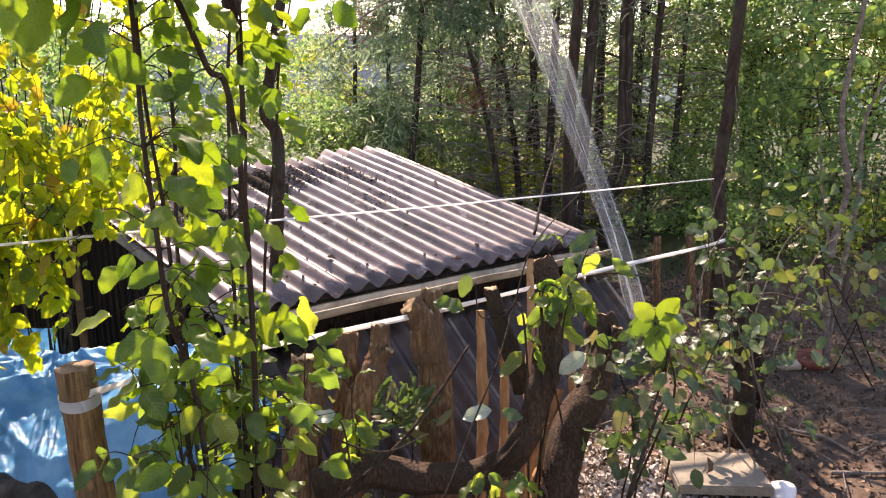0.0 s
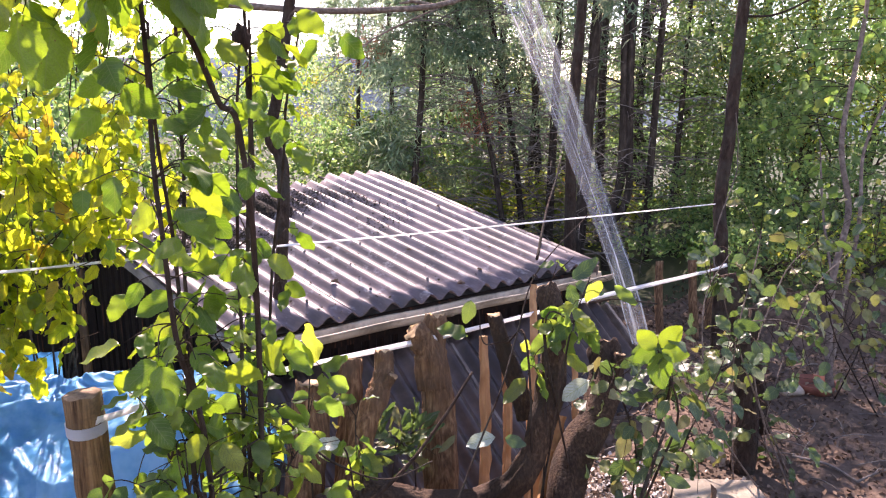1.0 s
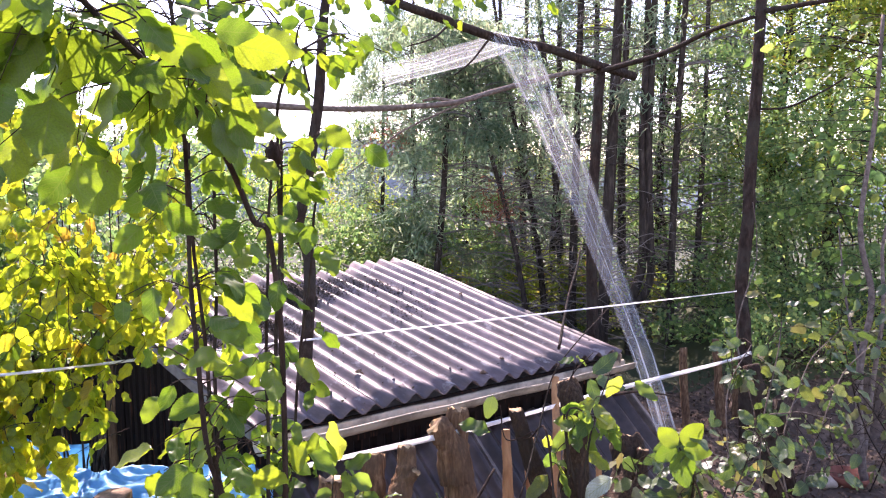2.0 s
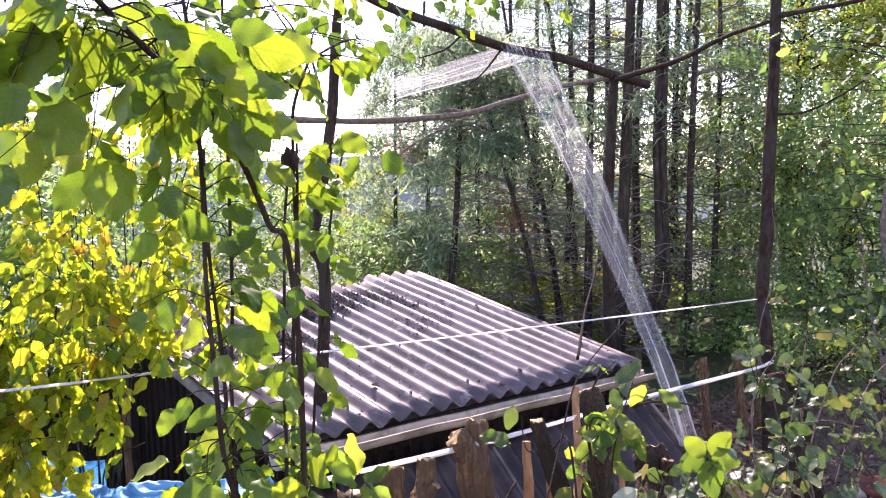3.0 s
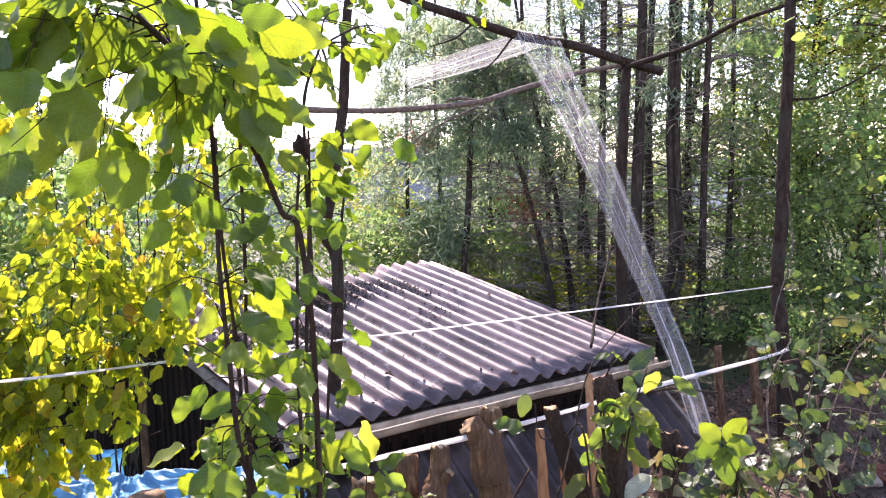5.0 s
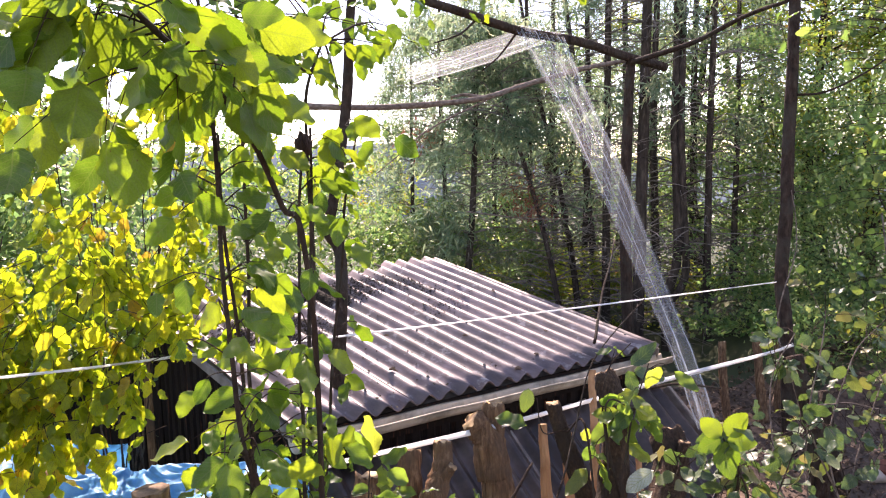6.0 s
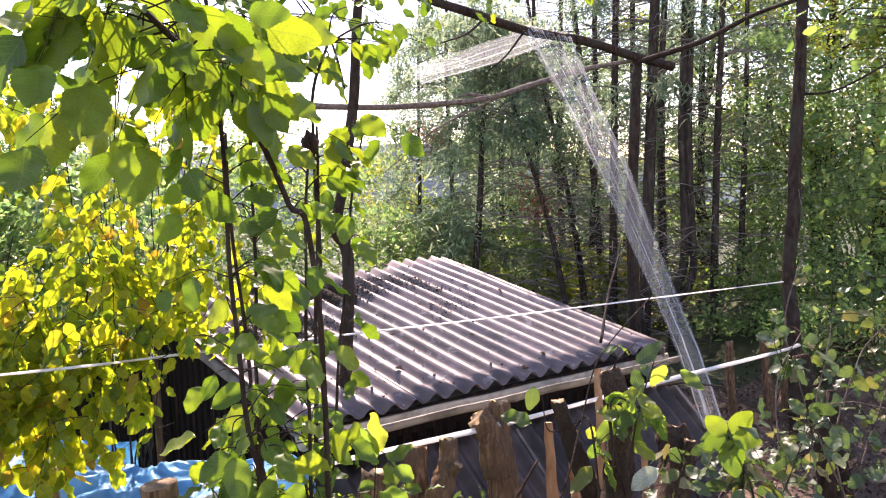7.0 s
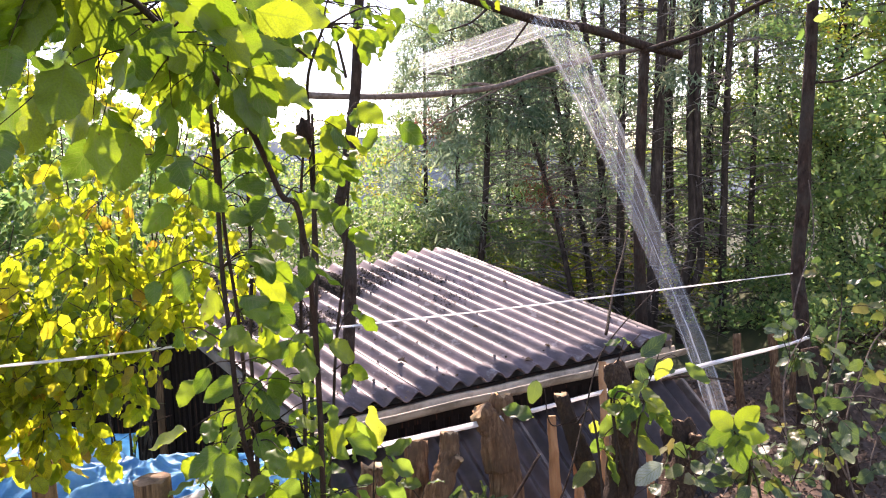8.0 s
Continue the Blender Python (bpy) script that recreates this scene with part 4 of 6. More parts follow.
for n, (a, b, r, fol) in enumerate(STAND):
    a, b = Vector(a), Vector(b)
    d = (b - a) / max((b - a).z, 0.3)
    foot = a + d * (land(a.x, a.y) - 0.2 - a.z)
    tall = rnd.uniform(7.6, 9.6)
    if n in (0, 1, 2, 10, 12, 14):
        tall = rnd.uniform(3.8, 4.2) if n < 2 else rnd.uniform(4.5, 5.2)
    conifer(foot, a + d * tall, r, 40 + n, bend=rnd.uniform(-0.12, 0.12), twigs=115, foliage=int(fol * (1.9 if a.x < 0.3 else 1.15)), low=1.2 if a.x < 0 else 3.4)


M_RUST = leafy("dead_spray", [(0.0, (0.16, 0.055, 0.035)), (1.0, (0.30, 0.12, 0.07))], [(0.0, (0.30, 0.10, 0.06)), (1.0, (0.50, 0.22, 0.12))], 0.4)
for host_i, spots in ((1, ((0.39, 10.5, 1.70, 160), (0.50, 10.5, 1.55, 90), (0.3, 10.6, 1.95, 60))), (0, ((-1.2, 10.9, 2.65, 90), (-0.9, 10.9, 2.85, 60)))):
    host = [o for o in bpy.data.objects if o.get("group") == "conifer stand"][host_i]
    rr = np.random.RandomState(60 + host_i)
    cs = np.concatenate([np.array((x, y, z)) + rr.normal(size=(k, 3)) * np.array((0.13, 0.13, 0.11)) for x, y, z, k in spots])
    tagged(cloud("dead_spray", cs - np.array(host.location), 0.2, 0.09, M_RUST, host, 61 + host_i, aspect=0.2, hang=0.8), "withered rust-red spray", kind="stuff")

trunk_tree("conifer", [([(2.2, 9.9, -0.45), (2.21, 9.9, 0.3), (2.27, 9.92, 0.62), (2.36, 9.96, 0.95), (2.37, 10, 1.7), (2.36, 10.1, 2.7), (2.42, 10.2, 3.9), (2.5, 10.5, 6.5)], 0.075, 0.04),
                       ([(2.24, 9.88, 0.38), (2.4, 9.88, 0.58), (2.47, 9.92, 0.9), (2.45, 9.98, 1.6), (2.44, 10.05, 2.6), (2.5, 10.2, 3.9), (2.62, 10.5, 6.5)], 0.06, 0.04),
                       ([(2.36, 10.05, 2.2), (2.0, 9.9, 2.3), (1.6, 9.8, 2.22)], 0.014, 0.005), ([(2.45, 10, 1.9), (2.8, 9.8, 2.0), (3.1, 9.7, 1.95)], 0.013, 0.005)],
           "twin-stemmed conifer that forks in a bow near the ground", mat=M_CONIFER, group="conifer stand")


def shrub(name, centre, size, n, leaf, mat, seed, label, clumps=14, stems=7, hang=0.3, aspect=0.7, category="shrub", up=0.8):
    """A shrub: stems that fan out from the ground and leaves in uneven clumps about their ends."""
    rs = np.random.RandomState(seed)
    c = np.array(centre, float)
    size = np.array(size, float)
    gz = land(c[0], c[1])
    foot = Vector((c[0], c[1], gz))
    t = base(name, foot, label, category)
    heads = c + rs.uniform(-1, 1, (clumps, 3)) * size * 0.5
    per = rs.dirichlet(np.ones(clumps) * 3)
    pts, tilt = [], []
    for h, q in zip(heads, per):
        k = max(int(n * q), 8)
        for sub in range(4):
            r = size.min() * rs.uniform(0.03, 0.07) + 0.035
            o = h + rs.normal(size=3) * size.min() * 0.17
            pts.append(o + rs.normal(size=(k // 4 + 1, 3)) * r * np.array([1.35, 1.35, 0.55]))
            tilt.append(np.repeat((rs.normal(size=3) * 0.9 + np.array([0, -0.3, 0.9]))[None], k // 4 + 1, 0))
    pts, tilt = np.concatenate(pts), np.concatenate(tilt)
    keep = pts[:, 2] > gz + 0.03
    pts, tilt = pts[keep], tilt[keep]
    tagged(cloud("foliage", pts - np.array(foot), up, leaf, mat, t, seed, aspect=aspect, hang=hang, lean=tilt), kind="stuff")
    for h in heads[:stems]:
        h = Vector(h)
        m = foot.lerp(h, 0.5) + Vector(rs.uniform(-0.15, 0.15, 3).tolist())
        wpart("stem", tube([foot + Vector((rs.uniform(-0.12, 0.12), rs.uniform(-0.12, 0.12), 0)), m, h], 0.016, 0.004, seg=5, steps=5, wob=0.12, seed=seed), M_BARK, t)
    return t


SHRUBS = [  # centre, spread, leaves, leaf length, material, label
    ((-2.14, 12.8, 1.1), (4.5, 2.5, 1.5), 13300, 0.051, L_GREEN, "green leafy thicket behind the shed"),
    ((-0.886, 11.8, 0.978), (3.2, 1.5, 1.0), 9500, 0.051, L_GREEN, "green leafy thicket behind the shed"),
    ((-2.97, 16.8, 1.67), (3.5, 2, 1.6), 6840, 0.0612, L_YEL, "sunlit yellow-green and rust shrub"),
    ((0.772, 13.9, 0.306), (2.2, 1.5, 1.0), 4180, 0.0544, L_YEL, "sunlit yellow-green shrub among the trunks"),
    ((-3.44, 11.8, 1.41), (3.5, 2.0, 2.2), 9500, 0.0544, L_GREEN, "green thicket beyond the shed"),
    ((-5.91, 13.7, 2.06), (5.0, 2.5, 2.6), 9000, 0.06, L_GREEN, "dull green hedge beyond the shed"),
    ((-6.64, 10.7, 2.56), (4.0, 2.5, 3.6), 11400, 0.0544, L_GREEN, "green hedge beyond the tarpaulin"),
    ((-4.37, 6.66, 1.26), (2.8, 1.6, 2.2), 15000, 0.0544, L_GREEN, "dark green shrub beside the shed"),
    ((-4.61, 5.67, 1.6), (2.8, 1.6, 2.6), 15000, 0.0544, L_GREEN, "dark green shrub beside the tarpaulin"),
    # L_YEL brightens this undergrowth by its colour, in place of sun.
    ((2.5, 11.4, 0.2), (2.6, 1.0, 0.8), 4200, 0.05, L_YEL, "fresh green undergrowth behind the fence"),
    ((3.1, 9.1, 0.2), (1.6, 1.0, 0.7), 3200, 0.05, L_GREEN, "fresh green undergrowth behind the fence"),
    ((0.55, 12.3, 0.25), (2.4, 1.0, 0.9), 4600, 0.055, L_YEL, "sunlit undergrowth behind the shed"),
    ((3.54, 12.5, 0.438), (3.0, 2.0, 1.7), 7600, 0.0476, L_GREEN, "dark green undergrowth among conifers"),
    ((4.15, 11.7, 1.43), (2.4, 2.0, 3.0), 9880, 0.0442, L_GREEN, "tall green shrub at the clearing's edge"),
    ((4.75, 10.7, 1.71), (2.6, 2.0, 3.4), 11780, 0.0442, L_GREEN, "tall green shrub at the clearing's edge"),
    ((5.38, 9.73, 1.73), (2.6, 2.0, 3.6), 11780, 0.0442, L_GREEN, "tall green shrub at the clearing's edge"),
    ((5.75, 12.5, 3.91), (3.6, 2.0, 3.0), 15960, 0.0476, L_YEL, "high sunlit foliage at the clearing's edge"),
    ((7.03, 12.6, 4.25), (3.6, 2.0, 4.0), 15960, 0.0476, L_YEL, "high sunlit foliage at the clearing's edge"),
    ((4.68, 8.89, 0.504), (2.6, 1.2, 1.4), 6080, 0.0408, L_GREEN, "low green growth on the bank"),
    ((3.87, 9.64, 0.38), (2.4, 1.2, 1.4), 6080, 0.0408, L_GREEN, "low green growth under the trees"),
    ((3.3, 7.5, 0.4), (1.3, 0.7, 0.6), 2600, 0.045, L_GREEN, "low green growth on the bank"),
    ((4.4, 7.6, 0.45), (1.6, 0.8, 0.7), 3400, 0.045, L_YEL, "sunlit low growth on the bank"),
    ((5.6, 7.8, 0.5), (1.6, 0.8, 0.9), 3400, 0.045, L_GREEN, "low green growth on the bank"),
    ((2.88, 14.4, -0.584), (6.0, 2.0, 1.6), 9500, 0.0544, L_GREEN, "dark undergrowth among conifers"),
]
for n, (c, size, k, lf, mat, label) in enumerate(SHRUBS):
    shrub("shrub", c, size, int(k * 0.75), lf * 1.35, mat, 100 + n, label, clumps=44, stems=6)


# woodland trees behind the conifers and the clearing
def woodland_tree(foot, tall, spread, n, leaf, mat, seed, label):
    """A broadleaf tree: tapered trunk, limbs, and leaves in flat uneven sprays along them."""
    rnd = random.Random(seed)
    rs = np.random.RandomState(seed)
    foot = Vector((foot[0], foot[1], land(foot[0], foot[1]) - 0.1))
    t = base("woodland_tree", foot, label, "tree", "woodland trees")
    top = foot + Vector((rnd.uniform(-0.5, 0.5), rnd.uniform(-0.4, 0.4), tall))
    pts = [foot, foot.lerp(top, 0.35) + Vector((rnd.uniform(-0.3, 0.3), 0, 0)), foot.lerp(top, 0.7) + Vector((rnd.uniform(-0.3, 0.3), 0, 0)), top]
    wpart("trunk", tube(pts, 0.13, 0.03, seg=8, steps=5), M_BARK, t)
    line = spline(pts, 12)
    cs, lean = [], []
    for k in range(26):
        u = rnd.uniform(0.12, 1.0)
        p = line[int(u * (len(line) - 1))]
        a = rnd.uniform(0, 2 * math.pi)
        ln = spread * rnd.uniform(0.5, 1.1) * (1.15 - 0.6 * u)
        tip = p + Vector((math.cos(a) * ln, math.sin(a) * ln, rnd.uniform(-0.1, 0.45) * ln))
        mid = p.lerp(tip, 0.5) + Vector((0, 0, 0.12 * ln))
        wpart("limb", tube([p, mid, tip], 0.03, 0.006, seg=5, steps=4, wob=0.1, seed=k), M_BARK, t)
        bl = spline([p, mid, tip], 8)
        for q in range(7):
            c = bl[rnd.randint(len(bl) // 3, len(bl) - 1)] + Vector((rnd.gauss(0, 0.22), rnd.gauss(0, 0.22), rnd.gauss(0, 0.14)))
            m = n // (26 * 7)
            r = rnd.uniform(0.12, 0.3)
            cs.append(np.array(c - foot) + rs.normal(size=(m, 3)) * r * np.array([1.2, 1.2, 0.45]))
            lean.append(np.repeat((rs.normal(size=3) * 0.7 + np.array([0, -0.2, 1.1]))[None], m, 0))
    tagged(cloud("crown", np.concatenate(cs), 0.5, leaf, mat, t, seed, aspect=0.75, hang=0.4, lean=np.concatenate(lean)), kind="stuff")


for n, (x, y, tall, spread, mat) in enumerate(((4.2, 15.5, 8.5, 2.2, L_GREEN), (6.8, 14.0, 8.0, 2.2, L_YEL), (9.0, 16.0, 9.5, 2.6, L_GREEN), (2.0, 18.5, 9.0, 2.2, L_GREEN), (6.0, 19.0, 10.5, 2.6, L_GREEN),
                                               (11.5, 14.5, 9.0, 2.6, L_GREEN), (-0.6, 19.5, 6.5, 1.9, L_GREEN), (7.6, 11.5, 7.0, 1.7, L_GREEN), (4.0, 22.0, 11.0, 2.8, L_YEL), (1.6, 21.0, 10.0, 2.4, L_GREEN), (0.3, 17.5, 8.0, 2.0, L_GREEN), (10.0, 21.0, 12.0, 3.0, L_GREEN), (7.2, 16.8, 10.0, 2.6, L_GREEN), (5.4, 13.2, 8.5, 1.9, L_GREEN), (8.6, 12.8, 9.0, 2.0, L_YEL), (12.5, 18.5, 11.5, 2.8, L_GREEN))):
    woodland_tree((x, y), tall * 0.74, spread, 6400, 0.09, mat, 300 + n, "leafy green woodland tree behind the clearing")


# ---- clear film over the bough ----
def film():
    f = base("plastic_film", (0.744, 6.82, 2.3), "long clear plastic film draped over a bough, pleated and glossy", "plastic film")

    def sheet(left, right, name, pleat, seed, n_u=64, n_v=90):
        a, b = spline(left, 24), spline(right, 24)
        bm = bmesh.new()
        uvl = bm.loops.layers.uv.new("film")
        rows = []
        for j in range(n_v + 1):
            v = j / n_v
            p, q = a[int(v * (len(a) - 1))], b[int(v * (len(b) - 1))]
            row = []
            for i in range(n_u + 1):
                u = i / n_u
                w = u + 0.05 * noise.noise(Vector((u * 6, v * 2.5, seed)))
                high = math.exp(-(v / 0.45) ** 2) * smooth(0.35, 0.75, u)
                low = smooth(0.5, 0.85, v)
                off = pleat * 1.5 * math.sin(u * 7 + 1.6 * noise.noise(Vector((u, v * 1.6, seed))))
                off += pleat * (high + 0.55 * low + 0.12) * math.sin(u * 62 + 3 * noise.noise(Vector((u * 2, v * 2.2, seed))))
                off += pleat * 1.5 * low * noise.noise(Vector((u * 6, v * 16, seed + 9))) + pleat * 0.8 * noise.noise(Vector((u * 2, v * 5, seed + 3)))
                off += pleat * 1.2 * (math.exp(-((u - 0.02) / 0.02) ** 2) - math.exp(-((u - 0.97) / 0.02) ** 2))
                row.append(bm.verts.new(p.lerp(q, w) + Vector((0.15, -1, 0.1)) * off))
            rows.append(row)
        for j in range(n_v):
            for i in range(n_u):
                fc = bm.faces.new((rows[j][i], rows[j][i + 1], rows[j + 1][i + 1], rows[j + 1][i]))
                for lp, (du, dv) in zip(fc.loops, ((0, 0), (1, 0), (1, 1), (0, 1))):
                    lp[uvl].uv = ((i + du) / n_u, (j + dv) / n_v)
        ob = wpart(name, bm, M_FILM, f)
        return ob
    sheet([(0.189, 7.47, 3.6), (0.53, 7.3, 2.918), (0.822, 7.05, 2.25), (1.011, 6.59, 1.69), (1.183, 6.2, 1.189), (1.326, 5.8, 0.706), (1.441, 5.47, 0.2)],
          [(0.704, 7.63, 3.49), (0.938, 7.51, 2.871), (1.184, 7.16, 2.188), (1.334, 6.71, 1.571), (1.432, 6.26, 1.078), (1.52, 5.82, 0.653), (1.60, 5.47, 0.19)], "near_fall", 0.022, 1, 110, 120)
    sheet([(0.234, 7.49, 3.61), (0.106, 7.6, 3.55), (-0.187, 7.89, 3.53), (-0.572, 8.26, 3.47), (-1.06, 8.64, 3.42)],
          [(0.69, 7.65, 3.54), (0.459, 7.82, 3.46), (0.048, 8.09, 3.37), (-0.398, 8.46, 3.31), (-0.954, 8.83, 3.23)], "far_fall", 0.02, 6, 40, 40)


film()


# ---- leaves near the eye ----
LEAF_RND = random.Random(11)
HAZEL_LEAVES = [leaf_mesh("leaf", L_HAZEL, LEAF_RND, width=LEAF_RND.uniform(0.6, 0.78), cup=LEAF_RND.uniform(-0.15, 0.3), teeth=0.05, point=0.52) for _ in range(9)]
BRAMBLE_LEAVES = [leaf_mesh("leaf", L_GREY, LEAF_RND, width=LEAF_RND.uniform(0.5, 0.72), cup=LEAF_RND.uniform(0.0, 0.2), teeth=0.06, point=0.55) for _ in range(7)]
DARK_LEAVES = [leaf_mesh("leaf", L_DARK, LEAF_RND, width=LEAF_RND.uniform(0.46, 0.62), cup=LEAF_RND.uniform(0.0, 0.35), teeth=0.04, point=0.6) for _ in range(6)]
SAGE_LEAVES = [leaf_mesh("leaf", L_GREY, LEAF_RND, width=LEAF_RND.uniform(0.26, 0.36), cup=LEAF_RND.uniform(0.0, 0.2), teeth=0.0, point=0.8) for _ in range(4)]


def leaf_pose(p, axis, normal, size):
    y = Vector(axis).normalized()
    z = Vector(normal)
    z = (z - y * z.dot(y))
    z = z.normalized() if z.length > 1e-3 else y.orthogonal().normalized()
    x = y.cross(z)
    m = Matrix((x, y, z)).transposed().to_4x4()
    m.translation = p
    return m @ Matrix.Diagonal((size, size, size, 1))


class Foliage:
    """Leaves of one plant: the first few hundred as parts, the rest joined."""

    def __init__(self, parent, meshes, rest_mat, limit):
        self.parent, self.meshes, self.rest_mat, self.limit, self.all = parent, meshes, rest_mat, limit, []

    def add(self, p, axis, normal, size):
        self.all.append((leaf_pose(Vector(p) - Vector(self.parent.location), axis, normal, size), LEAF_RND.choice(self.meshes)))

    def finish(self):
        for m, me in self.all[:self.limit]:
            ob = new("leaf", me)
            ob.parent = self.parent
            ob.matrix_basis = m
        verts, faces, uvs = [], [], []
        for m, me in self.all[self.limit:]:
            flat = np.empty(len(me.loops) * 2)
            me.uv_layers[0].data.foreach_get("uv", flat)
            uvs.append(flat)
            co = np.array([v.co[:] for v in me.vertices])
            mm = np.array(m)
            at = len(verts)
            verts += (co @ mm[:3, :3].T + mm[:3, 3]).tolist()
            faces += [tuple(at + i for i in f.vertices) for f in me.polygons]
        if verts:
            me = bpy.data.meshes.new("small_foliage")
            me.from_pydata(verts, [], faces)
            me.uv_layers.new(name="blade").data.foreach_set("uv", np.concatenate(uvs))
            me.materials.append(self.rest_mat)
            me.polygons.foreach_set("use_smooth", [True] * len(faces))
            ob = new("small_foliage", me)
            ob.parent = self.parent
            tagged(ob, kind="stuff")


def twig_with_leaves(fol, start, end, leaves, size, rnd, r=0.004, mat=M_BARK, droop=0.8, face=(0, -0.7, 0.5), sag=0.04):
    """A thin twig from start to end, leaves set alternately along its outer part and hanging a little."""
    start, end = Vector(start), Vector(end)
    ln = (end - start).length
    mid = start.lerp(end, 0.5) + Vector((rnd.uniform(-0.1, 0.1), rnd.uniform(-0.1, 0.1), rnd.uniform(0, 0.12))) * ln
    end = end + Vector((0, 0, -sag))
    wpart("twig", tube([start, mid, end], r, r * 0.4, seg=5, steps=4, rough=0.05), mat, fol.parent)
    line = spline([start, mid, end], 10)
    d = (end - start).normalized()
    side = d.cross(Vector((0, 0, 1)))
    side = side.normalized() if side.length > 0.05 else Vector((1, 0, 0))
    for k in range(leaves):
        u = 0.25 + 0.75 * (k + 1) / leaves
        p = line[min(int(u * (len(line) - 1)), len(line) - 1)]
        sgn = 1 if k % 2 else -1
        ax = side * sgn * rnd.uniform(0.2, 0.9) + d * rnd.uniform(0.1, 0.7) + Vector((rnd.gauss(0, 0.25), rnd.gauss(0, 0.25), -droop * rnd.uniform(0.3, 1.3)))
        nm = Vector(face) + Vector((rnd.gauss(0, 0.7), rnd.gauss(0, 0.5), rnd.gauss(0, 0.55)))
        ax.normalize()
        pet = p + ax * size * 0.12
        fol.add(pet, ax, nm, size * rnd.uniform(0.65, 1.15))


def zone(a, b, c, u, v, deep):
    """A place within the slab spanned by corners a, b and c."""
    a, b, c = Vector(a), Vector(b), Vector(c)
    p = a + (b - a) * u + (c - a) * v
    return p + Vector((0, deep, 0))


def hazel():
    rnd = random.Random(21)
    root = Vector((-0.721, 2.19, 0.116))
    h = base("hazel", (root.x, root.y, land(root.x, root.y) - 0.05), "backlit yellow-green hazel with broad toothed leaves on dark stems", "shrub")
    stems = [
        ([h.location, (-0.681, 2.31, 0.597), (-0.689, 2.4, 0.982), (-0.711, 2.52, 1.46), (-0.705, 2.64, 1.94), (-0.725, 2.72, 2.29), (-0.67, 2.54, 2.48), (-0.611, 2.56, 2.65)], 0.010, 0.005),
        ([h.location, (-0.67, 2.36, 0.607), (-0.68, 2.48, 1.08), (-0.701, 2.59, 1.55), (-0.715, 2.71, 2.04), (-0.673, 2.58, 2.36)], 0.009, 0.005),
        ([h.location, (-0.684, 2.28, 0.914), (-0.703, 2.41, 1.43), (-0.726, 2.54, 1.95), (-0.712, 2.62, 2.3)], 0.008, 0.005),
        ([h.location, (-0.743, 2.08, 0.94), (-0.811, 2.09, 1.38), (-0.855, 2.13, 1.76), (-0.87, 2.16, 2.1), (-0.82, 2.03, 2.51), (-0.843, 2.05, 2.67), (-0.867, 2.06, 2.86)], 0.010, 0.005),
        ([h.location, (-0.903, 2.46, 0.779), (-0.944, 2.56, 1.22), (-0.975, 2.69, 1.74), (-1.01, 2.82, 2.26), (-0.937, 2.64, 2.58), (-0.946, 2.66, 2.88), (-0.948, 2.68, 3.07)], 0.009, 0.005),
        ([h.location, (-0.614, 2.24, 0.937), (-0.587, 2.1, 1.95), (-0.623, 2.01, 2.1), (-0.651, 1.87, 2.28), (-0.676, 1.73, 2.39), (-0.697, 1.63, 2.44), (-0.719, 1.49, 2.5), (-0.756, 1.39, 2.57), (-0.781, 1.29, 2.63)], 0.010, 0.006),
        ([h.location, (-0.694, 2.62, 0.595), (-0.716, 2.71, 0.981), (-0.635, 2.78, 1.78), (-0.607, 2.81, 2.09), (-0.558, 2.84, 2.33), (-0.539, 2.84, 2.4)], 0.008, 0.003),
        ([h.location, (-0.812, 2.15, 0.784), (-0.845, 2.24, 1.17), (-0.885, 2.33, 1.53), (-0.906, 2.29, 2.04), (-0.913, 2.31, 2.33)], 0.010, 0.005),
    ]
    for pts, r0, r1 in stems:
        wpart("stem", tube(pts, r0, r1, seg=8, steps=6, rough=0.1, seed=r0 * 900, wob=0.01), M_BARK, h)
    knob = bmesh.new()
    bmesh.ops.create_icosphere(knob, subdivisions=3, radius=1)
    c = Vector((-0.687, 2.52, 2.29))
    for v in knob.verts:
        w = 1 + 0.45 * noise.noise(v.co * 2.3)
        v.co = c + Vector((v.co.x * 0.030, v.co.y * 0.028, v.co.z * 0.048)) * w
    wpart("dead_knot", knob, M_BARK, h, "dark withered knot on the stem")
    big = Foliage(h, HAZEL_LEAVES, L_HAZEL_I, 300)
    main = [spline(p, 6) for p, _, _ in stems]

    def near(line, target):
        return min(line, key=lambda q: (q - target).length)
    # broad leaves close by, off the slanting stem
    for k in range(46):
        e = zone((-0.976, 1.28, 2.63), (-0.543, 1.56, 2.68), (-0.983, 1.25, 2.29), rnd.random(), rnd.random() ** 1.2, rnd.uniform(-0.1, 0.5))
        twig_with_leaves(big, rnd.choice(main[5][int(len(main[5]) * 0.5):]), e, rnd.randint(1, 3), 0.135, rnd, r=0.0022, droop=1.0, face=(0.1, -0.8, 0.35))
    # leaves all along the upright stems
    for k in range(195):
        ln = main[rnd.choice((0, 2, 3, 3, 3, 4, 4, 7, 7, 6, 5))]
        p = ln[rnd.randint(int(len(ln) * 0.12), len(ln) - 1)]
        e = p + Vector((rnd.uniform(-0.17, 0.17), rnd.gauss(0, 0.14), rnd.uniform(-0.02, 0.12)))
        twig_with_leaves(big, p, e, rnd.randint(1, 3), 0.115, rnd, r=0.003, droop=0.9)
    # a brighter fan of leaves at the tops
    for k in range(18):
        e = zone((-0.788, 2.16, 2.82), (-0.311, 3.01, 3.03), (-0.777, 2.14, 2.51), rnd.random(), rnd.random(), rnd.uniform(-0.2, 0.3))
